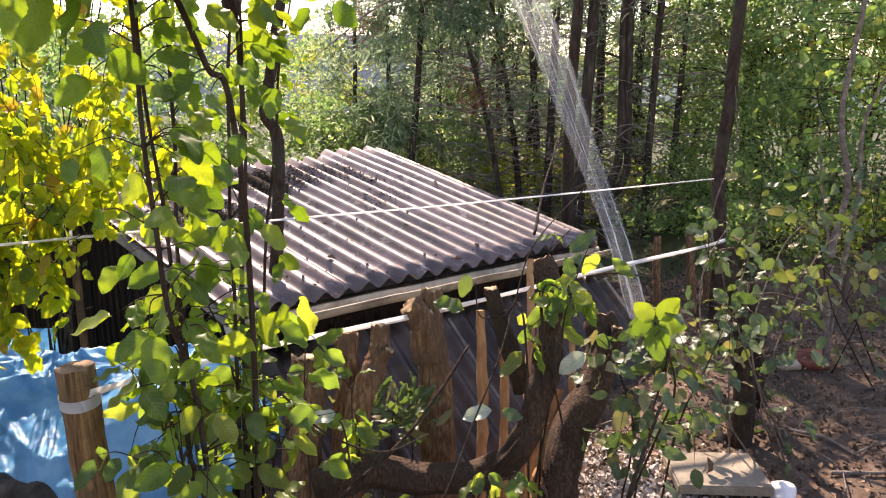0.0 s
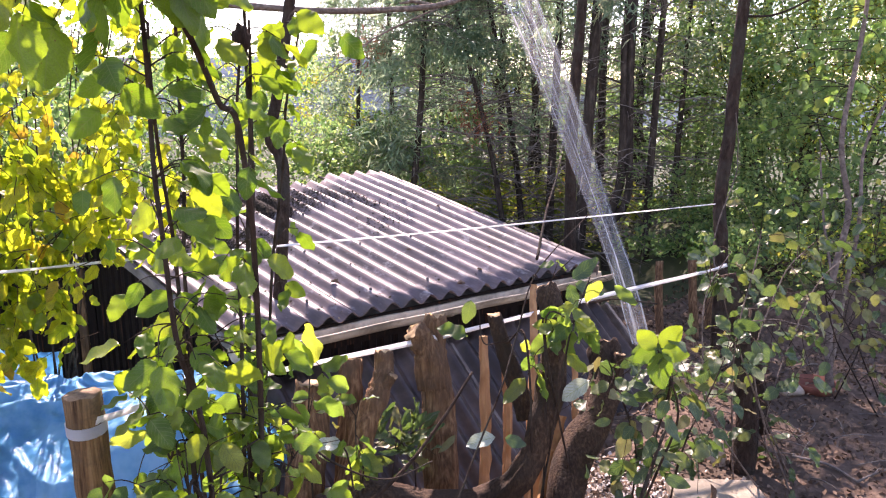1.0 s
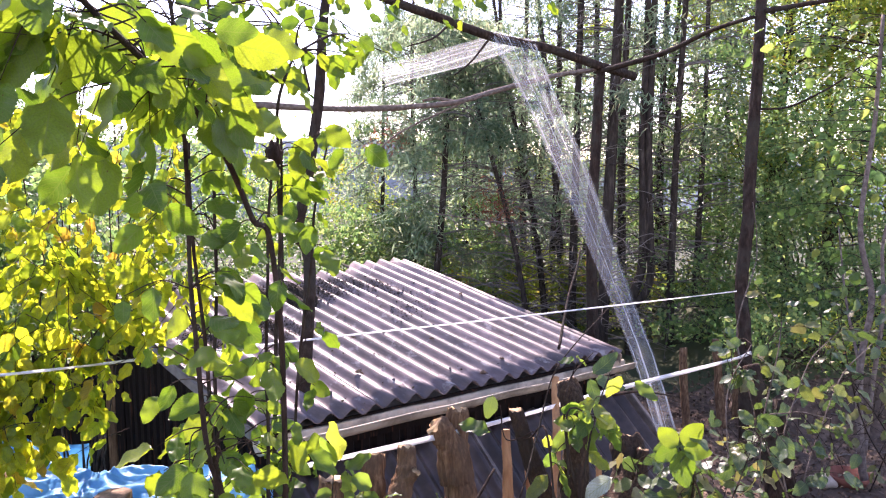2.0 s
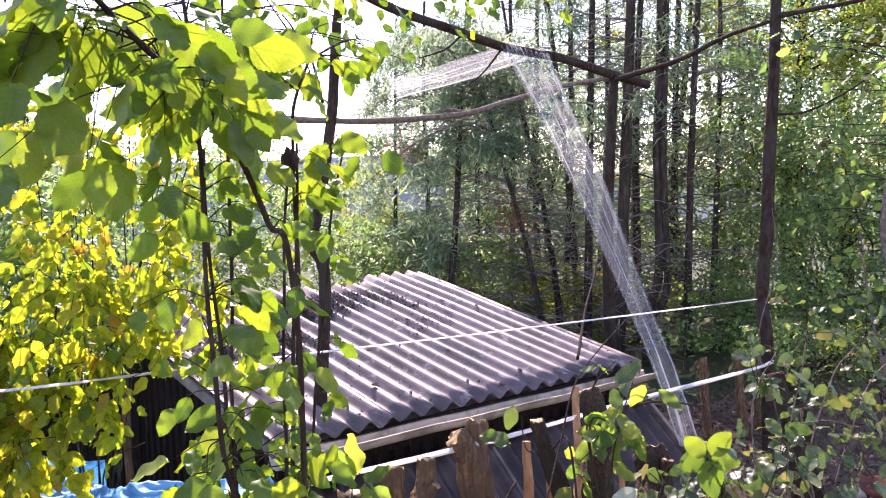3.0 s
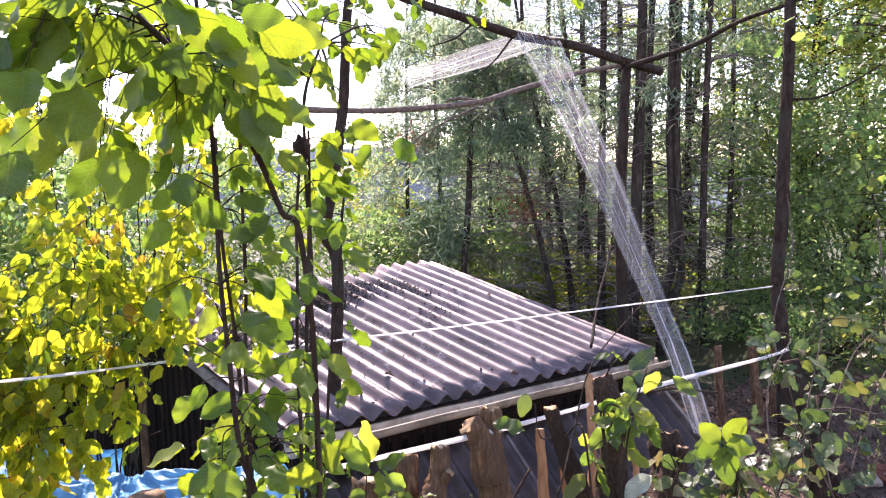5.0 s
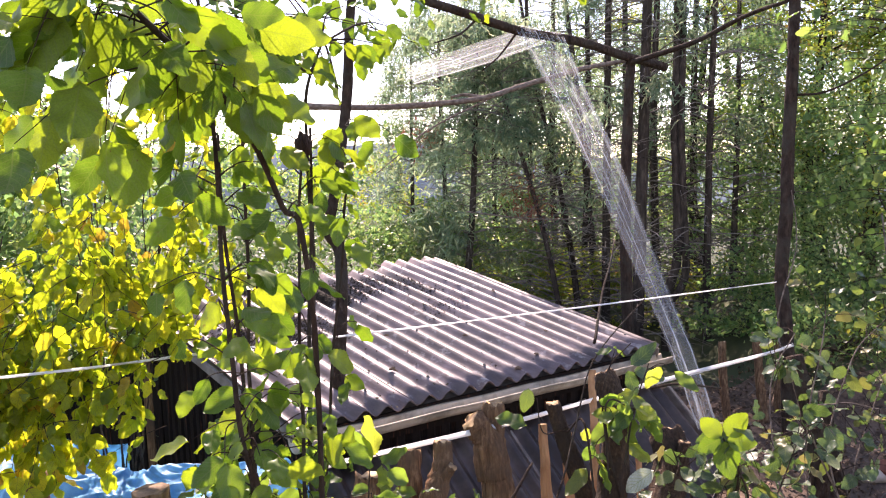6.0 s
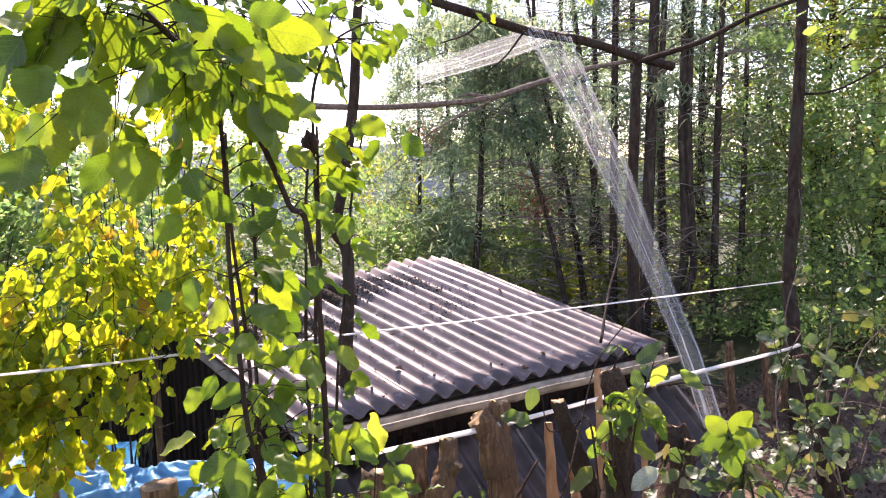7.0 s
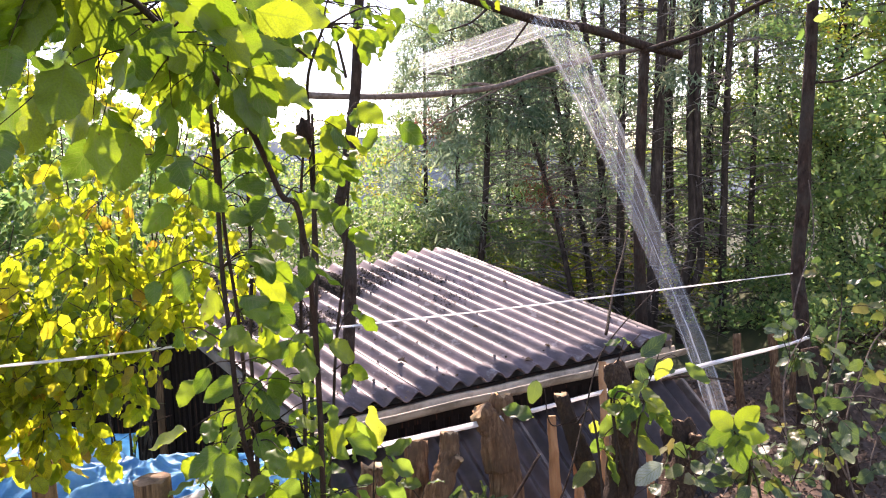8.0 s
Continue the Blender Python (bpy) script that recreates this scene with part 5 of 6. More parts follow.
        twig_with_leaves(big, near(main[0] if rnd.random() < 0.5 else main[4], e), e, rnd.randint(2, 4), 0.10, rnd, droop=0.9)
    for k in range(8):
        e = zone((-0.895, 2.06, 1.25), (-0.378, 2.52, 1.06), (-0.895, 1.95, 0.828), rnd.random(), rnd.random(), rnd.uniform(-0.2, 0.2))
        twig_with_leaves(big, near(main[rnd.choice((0, 3, 7, 4))], e), e, rnd.randint(2, 3), 0.10, rnd, droop=0.8)
    big.finish()


hazel()


def far_hazel():
    """The bush behind it, full of smaller sunlit leaves."""
    rnd = random.Random(33)
    root = Vector((-2.35, 3.0, 0))
    h = base("hazel", (-2.5, 4.35, land(-2.5, 4.35) - 0.05), "dense sunlit yellow-green hazel bush beside the tarpaulin", "shrub")
    fol = Foliage(h, HAZEL_LEAVES, L_HAZEL_SUNLIT, 120)
    stems = []
    for k in range(11):
        e = zone((-2.25, 2.79, 2.83), (-1.36, 3.14, 2.87), (-2.27, 2.7, 1.86), (k + 0.5) / 11, rnd.random() * 0.5, rnd.uniform(0.4, 0.9))
        m = Vector(h.location).lerp(e, 0.5) + Vector((rnd.uniform(-0.2, 0.1), rnd.uniform(-0.1, 0.2), 0.15))
        pts = [h.location, m, e]
        wpart("stem", tube(pts, 0.007, 0.003, seg=6, steps=7, rough=0.1, wob=0.05, seed=k), M_BARK, h)
        stems += spline(pts, 12)[8:]
    for k in range(345):
        v = rnd.random() if k < 190 else rnd.uniform(0.55, 1.0) if k < 275 else rnd.uniform(0.85, 1.17)
        e = zone((-2.47, 2.77, 2.71), (-1.29, 3.13, 2.72), (-2.5, 2.63, 1.14), rnd.random() * (1.0 if v < 0.85 else 0.75 if k < 275 else 0.6), v, rnd.uniform(0.05, 0.35) if k >= 275 else rnd.uniform(0.05, 0.45) if v > 0.7 else rnd.uniform(0.1, 0.8) if v > 0.4 else rnd.uniform(-0.4, 0.6))
        s = min(stems, key=lambda q: (q - e).length)
        s = s if (s - e).length < 0.4 else e + Vector((rnd.uniform(-0.25, 0.25), rnd.uniform(-0.1, 0.25), rnd.uniform(0.02, 0.25)))
        twig_with_leaves(fol, s, e, rnd.randint(4, 7), 0.092, rnd, r=0.0022, droop=0.8)
    fol.finish()


far_hazel()


# ---- leaves on the high boughs ----
def bough_leaves():
    rnd = random.Random(8)
    h = base("leafy_bough", (-0.576, 5.06, 3.59), "sunlit leafy boughs hanging in over the roof", "bough")
    fol = Foliage(h, HAZEL_LEAVES, L_HAZEL_SUNLIT, 90)
    wpart("branch", tube([(-1.3, 4.63, 3.78), (-0.861, 4.95, 3.65), (-0.36, 5.28, 3.64), (0.203, 5.51, 3.72), (0.753, 5.65, 3.82)], 0.02, 0.008, seg=7), M_BARK, h)
    line = spline([(-1.3, 4.63, 3.78), (-0.861, 4.95, 3.65), (-0.36, 5.28, 3.64), (0.203, 5.51, 3.72), (0.753, 5.65, 3.82)], 12)
    for k in range(26):
        u = rnd.random()
        lowest = 40 + 130 * math.exp(-((u - 0.35) / 0.22) ** 2)
        e = zone((-1.26, 4.71, 3.49), (0.653, 5.53, 3.63), (-1.27, 4.65, 2.78), u, rnd.random() * lowest / 170, rnd.uniform(-0.3, 0.3))
        twig_with_leaves(fol, min(line, key=lambda q: (q - e).length), e, rnd.randint(1, 3), 0.12, rnd, r=0.0022, droop=1.0)
    fol.finish()


bough_leaves()


# ---- bramble, dog rose and other growth along the fence ----
def bramble(name, foot, arches, reach, n, size, meshes, mat, limit, seed, label, droop=0.5, face=(0, -0.5, 0.7), stem_mat=M_BARK, r=0.006):
    rnd = random.Random(seed)
    foot = Vector((foot[0], foot[1], land(foot[0], foot[1])))
    h = base(name, foot, label, "bramble")
    fol = Foliage(h, meshes, mat, limit)
    lines = []
    for pts in arches:
        f2 = Vector((foot.x + rnd.gauss(0, 0.16), foot.y + rnd.gauss(0, 0.16), 0))
        f2.z = land(f2.x, f2.y) - 0.03
        wpart("cane", tube([f2] + list(pts), r, r * 0.4, seg=6, steps=8, rough=0.08, wob=0.01), stem_mat, h)
        lines += spline([f2] + list(pts), 12)[6:]
    for k in range(n):
        p = rnd.choice(lines)
        e = p + Vector((rnd.gauss(0, reach), rnd.gauss(0, reach), rnd.gauss(0.02, reach)))
        twig_with_leaves(fol, p, e, rnd.randint(1, 4), size, rnd, r=0.0028, droop=droop, face=face)
    fol.finish()
    return h


bramble("dog_rose", (0.483, 3.2, 0.019), [[(0.456, 3.17, 0.763), (0.44, 3.23, 1.1), (0.479, 3.28, 1.27), (0.582, 3.31, 1.38)], [(0.515, 3.14, 0.804), (0.579, 3.21, 1.1), (0.655, 3.26, 1.3)],
        [(0.374, 3.17, 0.903), (0.287, 3.37, 0.941), (0.176, 3.32, 0.957), (0.144, 3.36, 1.11)], [(0.451, 3.19, 1), (0.579, 3.21, 1.1), (0.736, 3.32, 0.957)]], 0.07, 14, 0.14, DARK_LEAVES, L_DARK, 130, 3,
        "glossy dark green climber over the pollarded trunk")
bramble("bramble", (1.05, 3.59, -0.035), [[(0.948, 3.11, 0.512), (0.996, 3.08, 0.827), (0.965, 3.04, 1.05)], [(0.896, 3.2, 0.439), (0.816, 3.27, 0.75), (0.736, 3.32, 0.957)],
        [(1.14, 3.29, 0.392), (1.31, 3.45, 0.645), (1.47, 3.61, 0.859)]], 0.12, 60, 0.11, BRAMBLE_LEAVES, L_GREY, 150, 4, "bramble with grey-green toothed leaves along the fence")
bramble("bramble", (2.02, 4.46, -0.298), [[(1.7, 4.15, 0.533), (1.83, 4.28, 1.09), (1.88, 4.34, 1.31)], [(1.87, 4.22, 0.431), (2.04, 4.36, 0.997), (2.21, 4.41, 1.2)],
        [(1.52, 3.88, 0.293), (1.46, 3.99, 0.728), (1.49, 4.06, 1.01), (1.62, 4.11, 1.23)], [(1.98, 4.25, 0.121), (2.31, 4.53, 0.843), (2.62, 4.7, 1.1)],
        [(1.73, 4.18, 0.663), (1.9, 4.21, 0.793), (2.13, 4.2, 0.761)]], 0.17, 72, 0.11, BRAMBLE_LEAVES, L_GREY, 260, 5, "tall straggling bramble thicket with dull grey-green leaves", stem_mat=M_DRYWOOD)
bramble("bramble", (3.27, 5.59, -0.303), [[(2.86, 5.13, 0.336), (2.74, 5.25, 0.856), (2.7, 5.35, 1.25)], [(3.03, 5.13, 0.336), (3.11, 5.25, 0.856), (3.19, 5.38, 1.38)], [(2.8, 4.97, 0.556), (2.44, 5.07, 0.94)]],
        0.25, 62, 0.10, BRAMBLE_LEAVES, L_GREY, 100, 6, "thin leafy growth round the saplings")
bramble("bramble", (-0.546, 2.81, 0.108), [[(-0.583, 2.9, 0.487), (-0.595, 2.97, 0.771), (-0.583, 3.04, 1.05)], [(-0.672, 2.63, 0.638), (-0.755, 2.59, 0.896), (-0.819, 2.63, 1.06)], [(-0.387, 2.96, 0.314), (-0.4, 3.01, 0.534), (-0.407, 3.06, 0.705)],
        [(-0.387, 2.8, 0.491), (-0.529, 2.84, 0.675), (-0.718, 2.78, 0.832)], [(0.137, 2.84, 0.25), (0.21, 2.87, 0.368), (0.283, 2.87, 0.368)]], 0.07, 27, 0.11, DARK_LEAVES, L_DARK, 130, 7, "leafy shoots and young bramble among the stubs")
bramble("sage_shoot", (-0.272, 3.35, -0.209), [[(-0.272, 3.44, 0.184), (-0.243, 3.5, 0.409)], [(-0.359, 3.44, 0.184), (-0.373, 3.5, 0.409)], [(-0.158, 3.49, 0.159), (-0.173, 3.54, 0.387)]], 0.06, 34, 0.13, SAGE_LEAVES, L_GREY, 80, 9,
        "soft grey narrow-leaved shoots against the lean-to", droop=-0.9)

bramble("dogwood", (-0.731, 2.17, 0.47), [[(-0.739, 2.17, 0.855), (-0.794, 2.22, 1.07), (-0.83, 2.25, 1.21)], [(-0.796, 2.07, 0.872), (-0.866, 2.1, 1.01), (-0.901, 2.12, 1.11)], [(-0.674, 2.26, 0.803), (-0.693, 2.31, 1.02), (-0.741, 2.36, 1.21), (-0.789, 2.38, 1.32)],
        [(-0.579, 2.24, 0.729), (-0.541, 2.27, 0.877), (-0.503, 2.39, 0.924)], [(-0.743, 2.05, 0.804), (-0.778, 1.97, 0.909), (-0.828, 1.98, 0.926)]], 0.09, 44, 0.12, DARK_LEAVES, L_DARK, 140, 17,
        "dull green oval-leaved dogwood below the hazel", droop=0.7, face=(0, -0.6, 0.6))

# the bright five-fingered bramble leaf
fan = base("bramble_leaf", (0.902, 2.98, 1.05), "bright backlit bramble leaf of five broad toothed leaflets", "leaf")
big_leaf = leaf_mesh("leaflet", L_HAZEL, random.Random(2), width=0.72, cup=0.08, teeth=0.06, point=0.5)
for a, s in ((-52, 0.115), (42, 0.125), (-118, 0.105), (104, 0.12), (172, 0.165)):
    ob = new("leaflet", big_leaf)
    ob.parent = fan
    ax = Vector((math.sin(radians(a)), 0.15, math.cos(radians(a))))
    ob.matrix_basis = leaf_pose(ax * 0.012, ax, (0.1, -0.9, 0.3), s)
wpart("stalk", tube([(0.905, 3, 1.04), (1.02, 3.02, 0.75), (0.96, 3.05, 0.461), (0.844, 3.06, 0.105)], 0.004, 0.007, seg=6), M_BARK, fan)

PALE_LEAVES = [leaf_mesh("leaf", L_PALE, LEAF_RND, width=LEAF_RND.uniform(0.5, 0.62), cup=LEAF_RND.uniform(0.1, 0.35), teeth=0.05, point=0.6) for _ in range(3)]
for p, ax, nm, size, meshes in (((-0.40, 2.6, 0.80), (-1, 0.1, -0.1), (0.1, -0.5, 0.9), 0.12, PALE_LEAVES), ((0.66, 3.2, 0.82), (-0.9, 0, -0.7), (-0.3, -0.8, 0.6), 0.16, PALE_LEAVES),
                                ((0.22, 3.05, 0.61), (-1, 0, -0.3), (0.2, -0.6, 0.8), 0.14, PALE_LEAVES), ((0.26, 3.02, 0.62), (1, 0, -0.4), (-0.1, -0.7, 0.7), 0.10, BRAMBLE_LEAVES),
                                ((-0.545, 2.9, 1.02), (0, -0.1, 1), (-0.5, -0.8, 0.1), 0.19, DARK_LEAVES), ((-0.56, 2.88, 1.0), (-0.4, 0, 0.8), (-0.3, -0.8, 0.3), 0.15, DARK_LEAVES),
                                ((-0.52, 2.9, 0.98), (0.9, 0, 0.4), (0, -0.6, 0.8), 0.13, DARK_LEAVES), ((0.63, 3.5, 1.2), (0.9, 0, -0.35), (0, -0.6, 0.8), 0.15, BRAMBLE_LEAVES),
                                ((0.62, 3.52, 1.22), (0.8, 0, 0.6), (-0.3, -0.7, 0.6), 0.16, BRAMBLE_LEAVES), ((0.6, 3.5, 1.2), (0.3, 0, -1), (0, -0.8, 0.5), 0.13, BRAMBLE_LEAVES),
                                ((0.12, 3.48, 1.12), (-0.2, 0, -1), (0.2, -0.8, 0.5), 0.13, BRAMBLE_LEAVES), ((0.10, 3.3, 1.0), (-0.9, 0, 0.3), (0, -0.5, 0.8), 0.15, DARK_LEAVES)):
    host = min((o for o in bpy.data.objects if o.get("category") == "bramble"), key=lambda o: (Vector(o.location).xy - Vector(p).xy).length)
    ob = new("leaf", LEAF_RND.choice(meshes))
    ob.parent = host
    ob.matrix_basis = leaf_pose(Vector(p) - Vector(host.location), ax, nm, size)

trunk_tree("bare_twig", [([(-0.405, 9.32, 1.68), (0.301, 9.15, 1.59), (0.831, 8.88, 1.58), (1.31, 8.61, 1.65), (1.46, 8.41, 1.63)], 0.009, 0.005), ([(0.301, 9.15, 1.59), (0.514, 9.18, 1.76), (0.914, 9, 1.79)], 0.006, 0.003)],
           "thin pale bare twig reaching between the trunks", category="twig", mat=M_DRYWOOD)

# leaning canes in front of the stubs
for pts, r in (([(-0.435, 2.76, 0.331), (-0.205, 2.9, 0.51), (-0.01, 3.06, 0.705), (0.124, 3.2, 0.859)], 0.010), ([(-0.021, 2.75, 0.308), (0.112, 2.91, 0.534), (0.241, 3.08, 0.827), (0.313, 3.23, 0.99), (0.416, 3.4, 1.27), (0.722, 3.67, 1.52)], 0.005),
               ([(0.795, 2.85, 0.274), (0.92, 3.01, 0.51), (1.04, 3.15, 0.663)], 0.010), ([(0.839, 4.14, 0.918), (1, 4.14, 0.938), (1.23, 4.14, 0.912)], 0.009),
               ([(0.687, 5.46, 0.872), (0.827, 5.95, 1.16), (1.02, 6.56, 1.54)], 0.012), ([(-0.627, 2.68, 0.853), (-0.451, 2.64, 0.702), (-0.238, 2.72, 0.588), (-0.057, 2.83, 0.606)], 0.005)):
    cane = base("dead_cane", pts[0], "thin bare brown cane leaning in the hedge", "cane", "bare canes")
    wpart("shaft", tube(pts, r, r * 0.6, seg=6, steps=8, rough=0.1, wob=0.015), M_BARK, cane)

# ---- the clearing ----
trunk_tree("sapling", [([(3.18, 5.68, -0.352), (3.15, 5.75, -0.073), (3.19, 5.91, 0.604), (3.33, 6.05, 1.15), (3.28, 6.19, 1.73), (3.47, 6.41, 2.63), (3.61, 6.63, 3.54)], 0.034, 0.016),
                       ([(3.17, 5.75, -0.073), (3.28, 5.88, 0.469), (3.36, 5.93, 1.07), (3.41, 6.07, 1.65), (3.56, 6.07, 2.09)], 0.022, 0.010),
                       ([(3.19, 5.91, 0.604), (3.17, 6.15, 1.13), (3.2, 6.39, 1.72)], 0.014, 0.006)], "young forked tree with thin shaded leaves at the clearing's edge", mat=M_DRYWOOD)
sapling = [o for o in bpy.data.objects if o.get("label", "").startswith("young forked tree")][0]
BROAD_LEAVES = [leaf_mesh("leaf", L_BROAD, LEAF_RND, width=LEAF_RND.uniform(0.6, 0.8), cup=LEAF_RND.uniform(0.0, 0.3), teeth=0.06, point=0.5) for _ in range(6)]
sap_leaves = Foliage(sapling, BROAD_LEAVES, L_GREEN, 280)
sap_rnd = random.Random(77)
sap_lines = spline([(3.19, 5.91, 0.604), (3.33, 6.05, 1.15), (3.28, 6.19, 1.73), (3.47, 6.41, 2.63), (3.61, 6.63, 3.54)], 10) + spline([(3.36, 5.93, 1.07), (3.41, 6.07, 1.65), (3.56, 6.07, 2.09)], 8)
for k in range(95):
    e = zone((2.35, 6.3, 3.5), (4.3, 6.5, 3.6), (2.7, 6.2, 1.0), sap_rnd.random(), sap_rnd.random() ** 1.3, sap_rnd.uniform(-0.2, 0.9))
    twig_with_leaves(sap_leaves, min(sap_lines, key=lambda q: (q - e).length), e, sap_rnd.randint(2, 5), 0.10, sap_rnd, r=0.004, droop=0.9, face=(0, -0.4, 0.8))
sap_leaves.finish()
trunk_tree("old_stub", [([(1.95, 4.45, -0.334), (1.99, 4.53, -0.008), (1.97, 4.6, 0.282), (1.93, 4.69, 0.645), (1.87, 4.76, 0.935)], 0.085, 0.05),
                        ([(2.14, 4.6, -0.125), (2.1, 4.69, 0.245), (2.08, 4.8, 0.689)], 0.05, 0.03)], "dark ivy-hung old trunk in the thicket")
for pts, r in (([(2.49, 7.03, -0.317), (2.47, 7.13, 0.121), (2.47, 7.24, 0.532)], 0.045), ([(2.15, 7.03, -0.317), (2.13, 7.13, 0.121), (2.14, 7.21, 0.45)], 0.04), ([(2.7, 7.24, -0.27), (2.73, 7.34, 0.124), (2.77, 7.44, 0.518)], 0.045)):
    stub("cut_stump", [(pts, r, r * 0.85)], "weathered cut stump behind the fence", group="cut stumps")

slab_at = Vector((1.62, 3.96, -0.242))
slab = base("paving_slab", slab_at, "square weathered concrete paving slab on the soil", "paving slab")
bm = box_bm(0.54, 0.40, 0.06, 0.01)
bm.transform(Matrix.Rotation(radians(-3), 4, "Z"))
part("slab", bm, M_SLAB, slab, smooth=False)


def lump(name, at, size, mat, label, category, seed):
    bm = bmesh.new()
    bmesh.ops.create_icosphere(bm, subdivisions=3, radius=0.5)
    for v in bm.verts:
        w = 1 + 0.35 * noise.noise(v.co * 2.4 + Vector((seed, 0, 0)))
        v.co = Vector((v.co.x * size[0], v.co.y * size[1], v.co.z * size[2])) * w
    ob = new(name, mesh_of(name, bm, mat))
    ob.location = at
    return tagged(ob, label, category)


def on_land(p, dz=0.0):
    return (p[0], p[1], land(p[0], p[1]) + dz)


lump("stone", on_land((2.83, 5.69, -0.298), 0.04), (0.20, 0.14, 0.12), M_STONE, "pale broken stone on the soil", "stone", 3)
lump("stone", on_land((1.83, 4.58, -0.236), 0.04), (0.12, 0.2, 0.2), M_STONE, "small pale stone by the thicket", "stone", 7)
dish = base("plant_saucer", on_land((3.06, 5.75, -0.272), 0.0), "shallow terracotta saucer lying on the soil", "saucer")
bm = bmesh.new()
prof = [(0.0, 0.01), (0.12, 0.01), (0.155, 0.075), (0.168, 0.075), (0.13, -0.005), (0.0, -0.005)]
rings = []
for rr, z in prof:
    rings.append([bm.verts.new((rr * math.cos(a), rr * math.sin(a), z)) for a in [2 * math.pi * i / 24 for i in range(24)]] if rr > 0 else [bm.verts.new((0, 0, z))])
for a, b in zip(rings, rings[1:]):
    for i in range(24):
        quad = [a[i % len(a)], a[(i + 1) % len(a)], b[(i + 1) % len(b)], b[i % len(b)]]
        quad = list(dict.fromkeys(quad))
        if len(quad) > 2:
            bm.faces.new(quad)
bmesh.ops.recalc_face_normals(bm, faces=bm.faces[:])
part("bowl", bm, M_TERRA, dish)
ball = lump("plastic_ball", on_land((1.94, 3.79, -0.294), 0.05), (0.15, 0.15, 0.13), M_WHITE, "dull white plastic ball on the soil", "ball", 1)


def litter():
    rs = np.random.RandomState(4)
    pts = []
    while len(pts) < 18000:
        x, y = rs.uniform(0.3, 5.5), rs.uniform(2.4, 8.6)
        pts.append((x, y, land(x, y) + rs.uniform(0.0, 0.03)))
    ob = cloud("leaf_litter", pts, 2.2, 0.038, M_LITTER, None, 4, aspect=0.8)
    tagged(ob, "dry brown dead leaves strewn over the soil", "leaf litter", kind="stuff")
    bm = bmesh.new()
    rnd = random.Random(6)
    for k in range(170):
        x, y = rnd.uniform(0.6, 5.2), rnd.uniform(2.6, 8.2)
        a, ln = rnd.uniform(0, 6.3), rnd.uniform(0.08, 0.5)
        p = Vector((x, y, land(x, y) + 0.015))
        q = Vector((x + ln * math.cos(a), y + ln * math.sin(a), 0))
        q.z = land(q.x, q.y) + rnd.uniform(0.01, 0.06)
        tube_into(bm, [p, p.lerp(q, 0.5) + Vector((0, 0, 0.02)), q], 0.005, 0.003, seg=4, steps=2, rough=0)
    ob = new("twig_litter", mesh_of("twig_litter", bm, M_DEADTWIG))
    tagged(ob, "short broken twigs lying on the soil", "twigs", kind="stuff")


litter()
rs = np.random.RandomState(31)
chip_at = Vector((1.1, 3.87, -0.163))
pts = [(chip_at.x + rs.normal() * 0.28, chip_at.y + rs.normal() * 0.3) for _ in range(4200)]
tagged(cloud("wood_chips", [(x, y, land(x, y) + rs.uniform(0.0, 0.025)) for x, y in pts], 2.5, 0.028, M_CHIPS, None, 32, aspect=0.9), "pale sawdust and wood chips by the fence, whitened as a sunlit patch", "wood chips", kind="stuff")


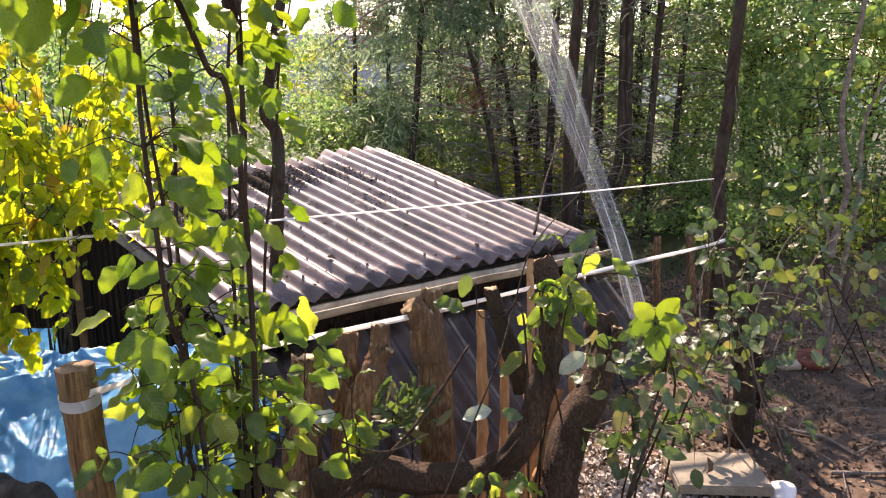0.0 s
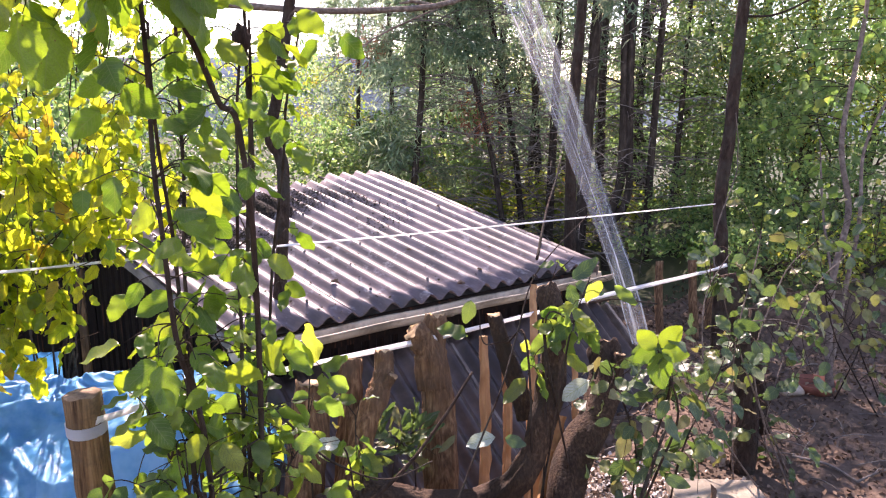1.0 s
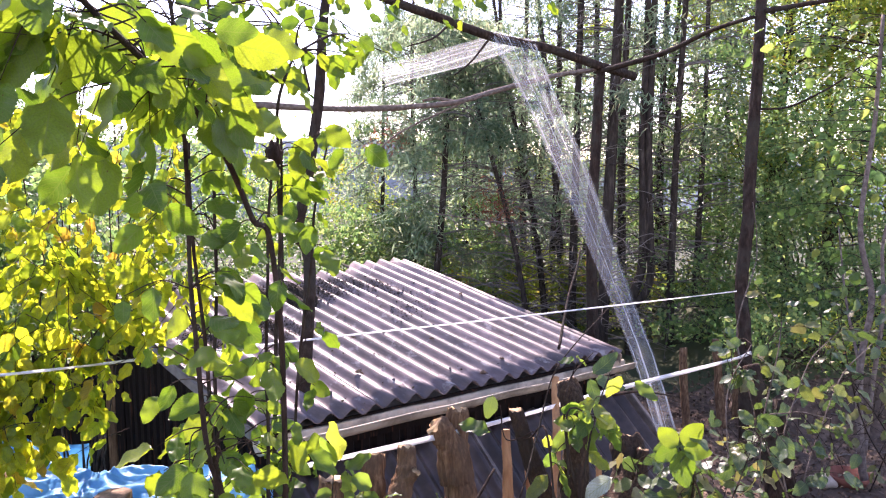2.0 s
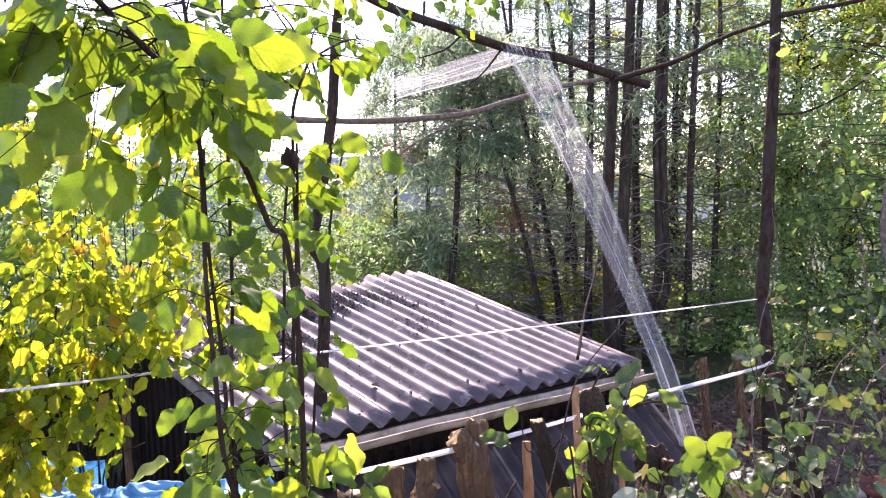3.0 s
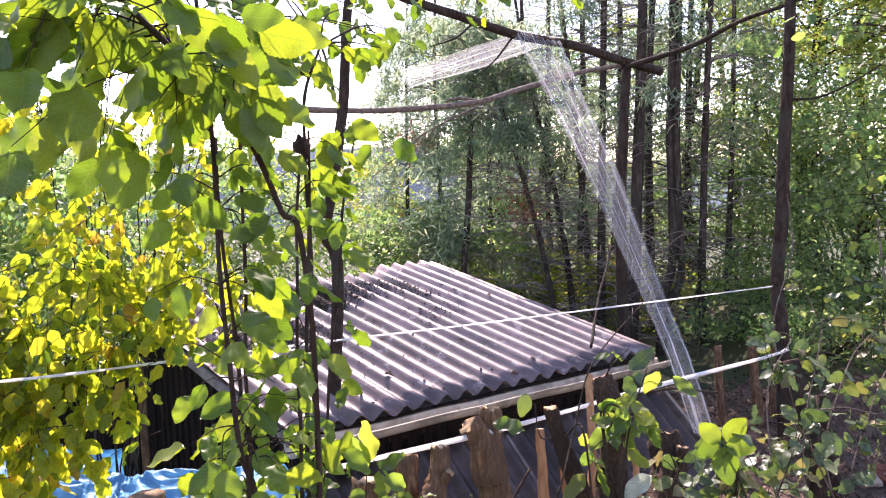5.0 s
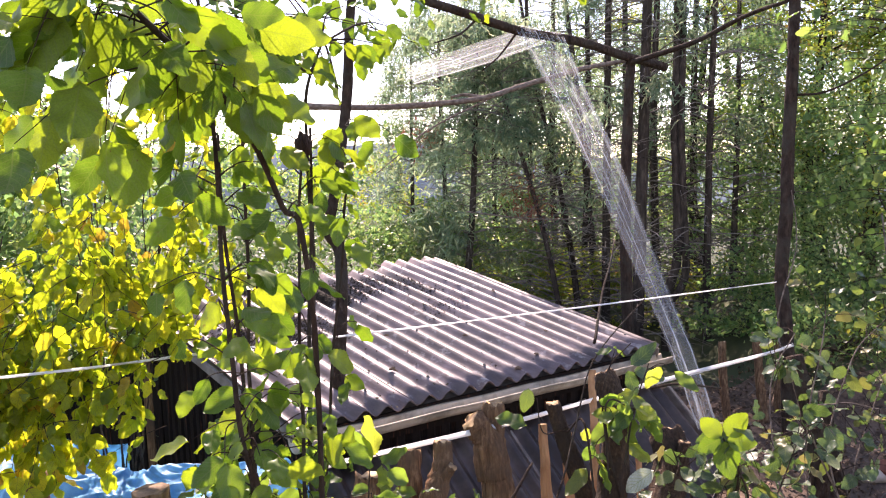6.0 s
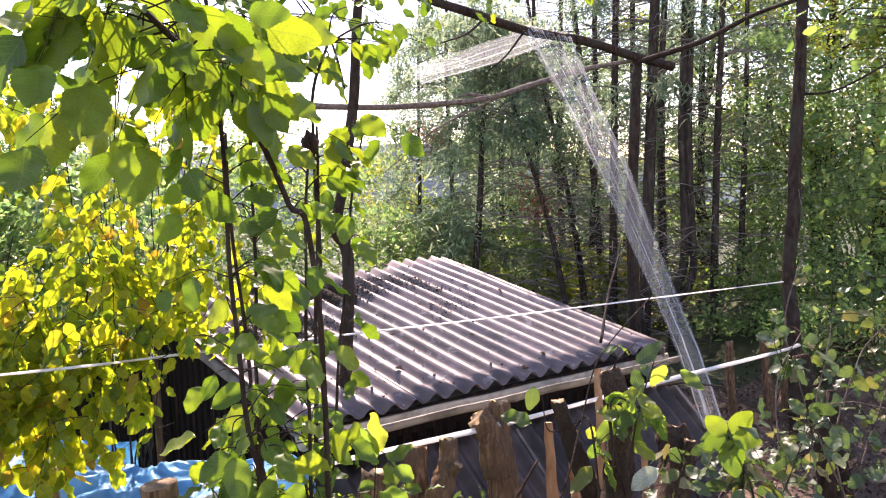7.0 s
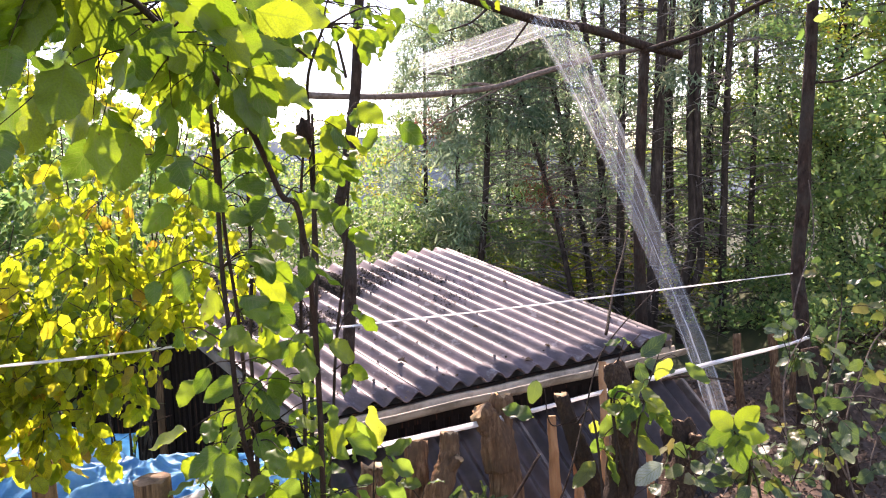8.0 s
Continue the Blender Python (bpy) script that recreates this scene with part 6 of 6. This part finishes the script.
def roof_moss():
    """Crumbs of moss and needles lodged in the troughs."""
    rs = np.random.RandomState(9)
    pts, flat = [], []
    while len(pts) < 38000:
        s, r = rs.uniform(0.05, SPAN - 0.05), RUN * rs.uniform(0, 1)
        dens = max(0.0, noise.noise(Vector((s * 1.3, r * 1.6, 2)))) * 3.0 * smooth(1.0, 2.2, r) * smooth(SPAN, 1.7, s) + 0.001
        if rs.random_sample() > dens:
            continue
        k = round(s / WAVE - 0.75)
        s2 = (k + 0.75) * WAVE - PHASE + rs.normal() * 0.045
        if not 0.03 < s2 < SPAN - 0.03:
            continue
        h = 0.029 * math.sin(2 * math.pi * (s2 + PHASE) / WAVE)
        pts.append(EAVE + E_ * s2 + N_ * r + U_ * (h + 0.005))
        flat.append((U_ - E_ * (0.029 * 2 * math.pi / WAVE * math.cos(2 * math.pi * (s2 + PHASE) / WAVE))).normalized() * 6.0)
    ob = cloud("roof_moss", pts, 2.0, 0.017, M_MOSS, None, 12, aspect=1.3, lean=np.array(flat))
    tagged(ob, "dark moss crumbs and needles lying in the roof's troughs", "moss", kind="stuff")


roof_moss()
rnd = random.Random(14)
for s, r, sz in ((0.95, 0.45, 0.07), (1.35, 1.0, 0.05), (1.9, 0.75, 0.05), (2.55, 0.6, 0.04), (2.1, 0.25, 0.05), (1.75, 0.08, 0.07), (2.9, 1.6, 0.05), (1.2, 1.9, 0.05)):
    ob = new("dead_leaf", leaf_mesh("dead_leaf", M_LITTER, rnd, width=0.6, cup=0.4, point=0.7))
    ob.matrix_world = leaf_pose(EAVE + E_ * s + N_ * r + U_ * 0.035, E_ * rnd.uniform(-1, 1) + N_ * rnd.uniform(-1, 1), U_, sz)
    tagged(ob, "curled dry brown leaf lying on the roof", "dead leaf", "dead leaves on the roof")

for pts, r in (([(2.33, 4.55, -0.328), (2.49, 4.44, -0.352), (2.59, 4.23, -0.367)], 0.012), ([(2.35, 4.03, -0.362), (2.56, 4.04, -0.318), (2.8, 4.03, -0.342)], 0.014), ([(2.59, 4.24, -0.36), (2.78, 4.35, -0.32), (3.01, 4.45, -0.316)], 0.008),
               ([(2.37, 4.97, -0.303), (2.49, 4.86, -0.337), (2.73, 5.08, -0.266), (2.79, 5.21, -0.143)], 0.004)):
    stick = base("fallen_stick", on_land(pts[0]), "crooked dry stick lying on the soil", "stick", "fallen sticks")
    wpart("shaft", tube([on_land(p, 0.02) for p in pts], r, r * 0.6, seg=6, steps=6, rough=0.15, wob=0.02), M_DEADTWIG, stick)
ob = new("dead_leaf", leaf_mesh("dead_leaf", M_LITTER, random.Random(3), width=0.5, cup=0.5, point=0.7))
ob.matrix_world = leaf_pose(Vector(slab_at) + Vector((-0.08, -0.06, 0.03)), (0.1, 0.1, 1), (0.6, -0.8, 0), 0.1)
tagged(ob, "curled dry brown leaf standing on the paving slab", "dead leaf")
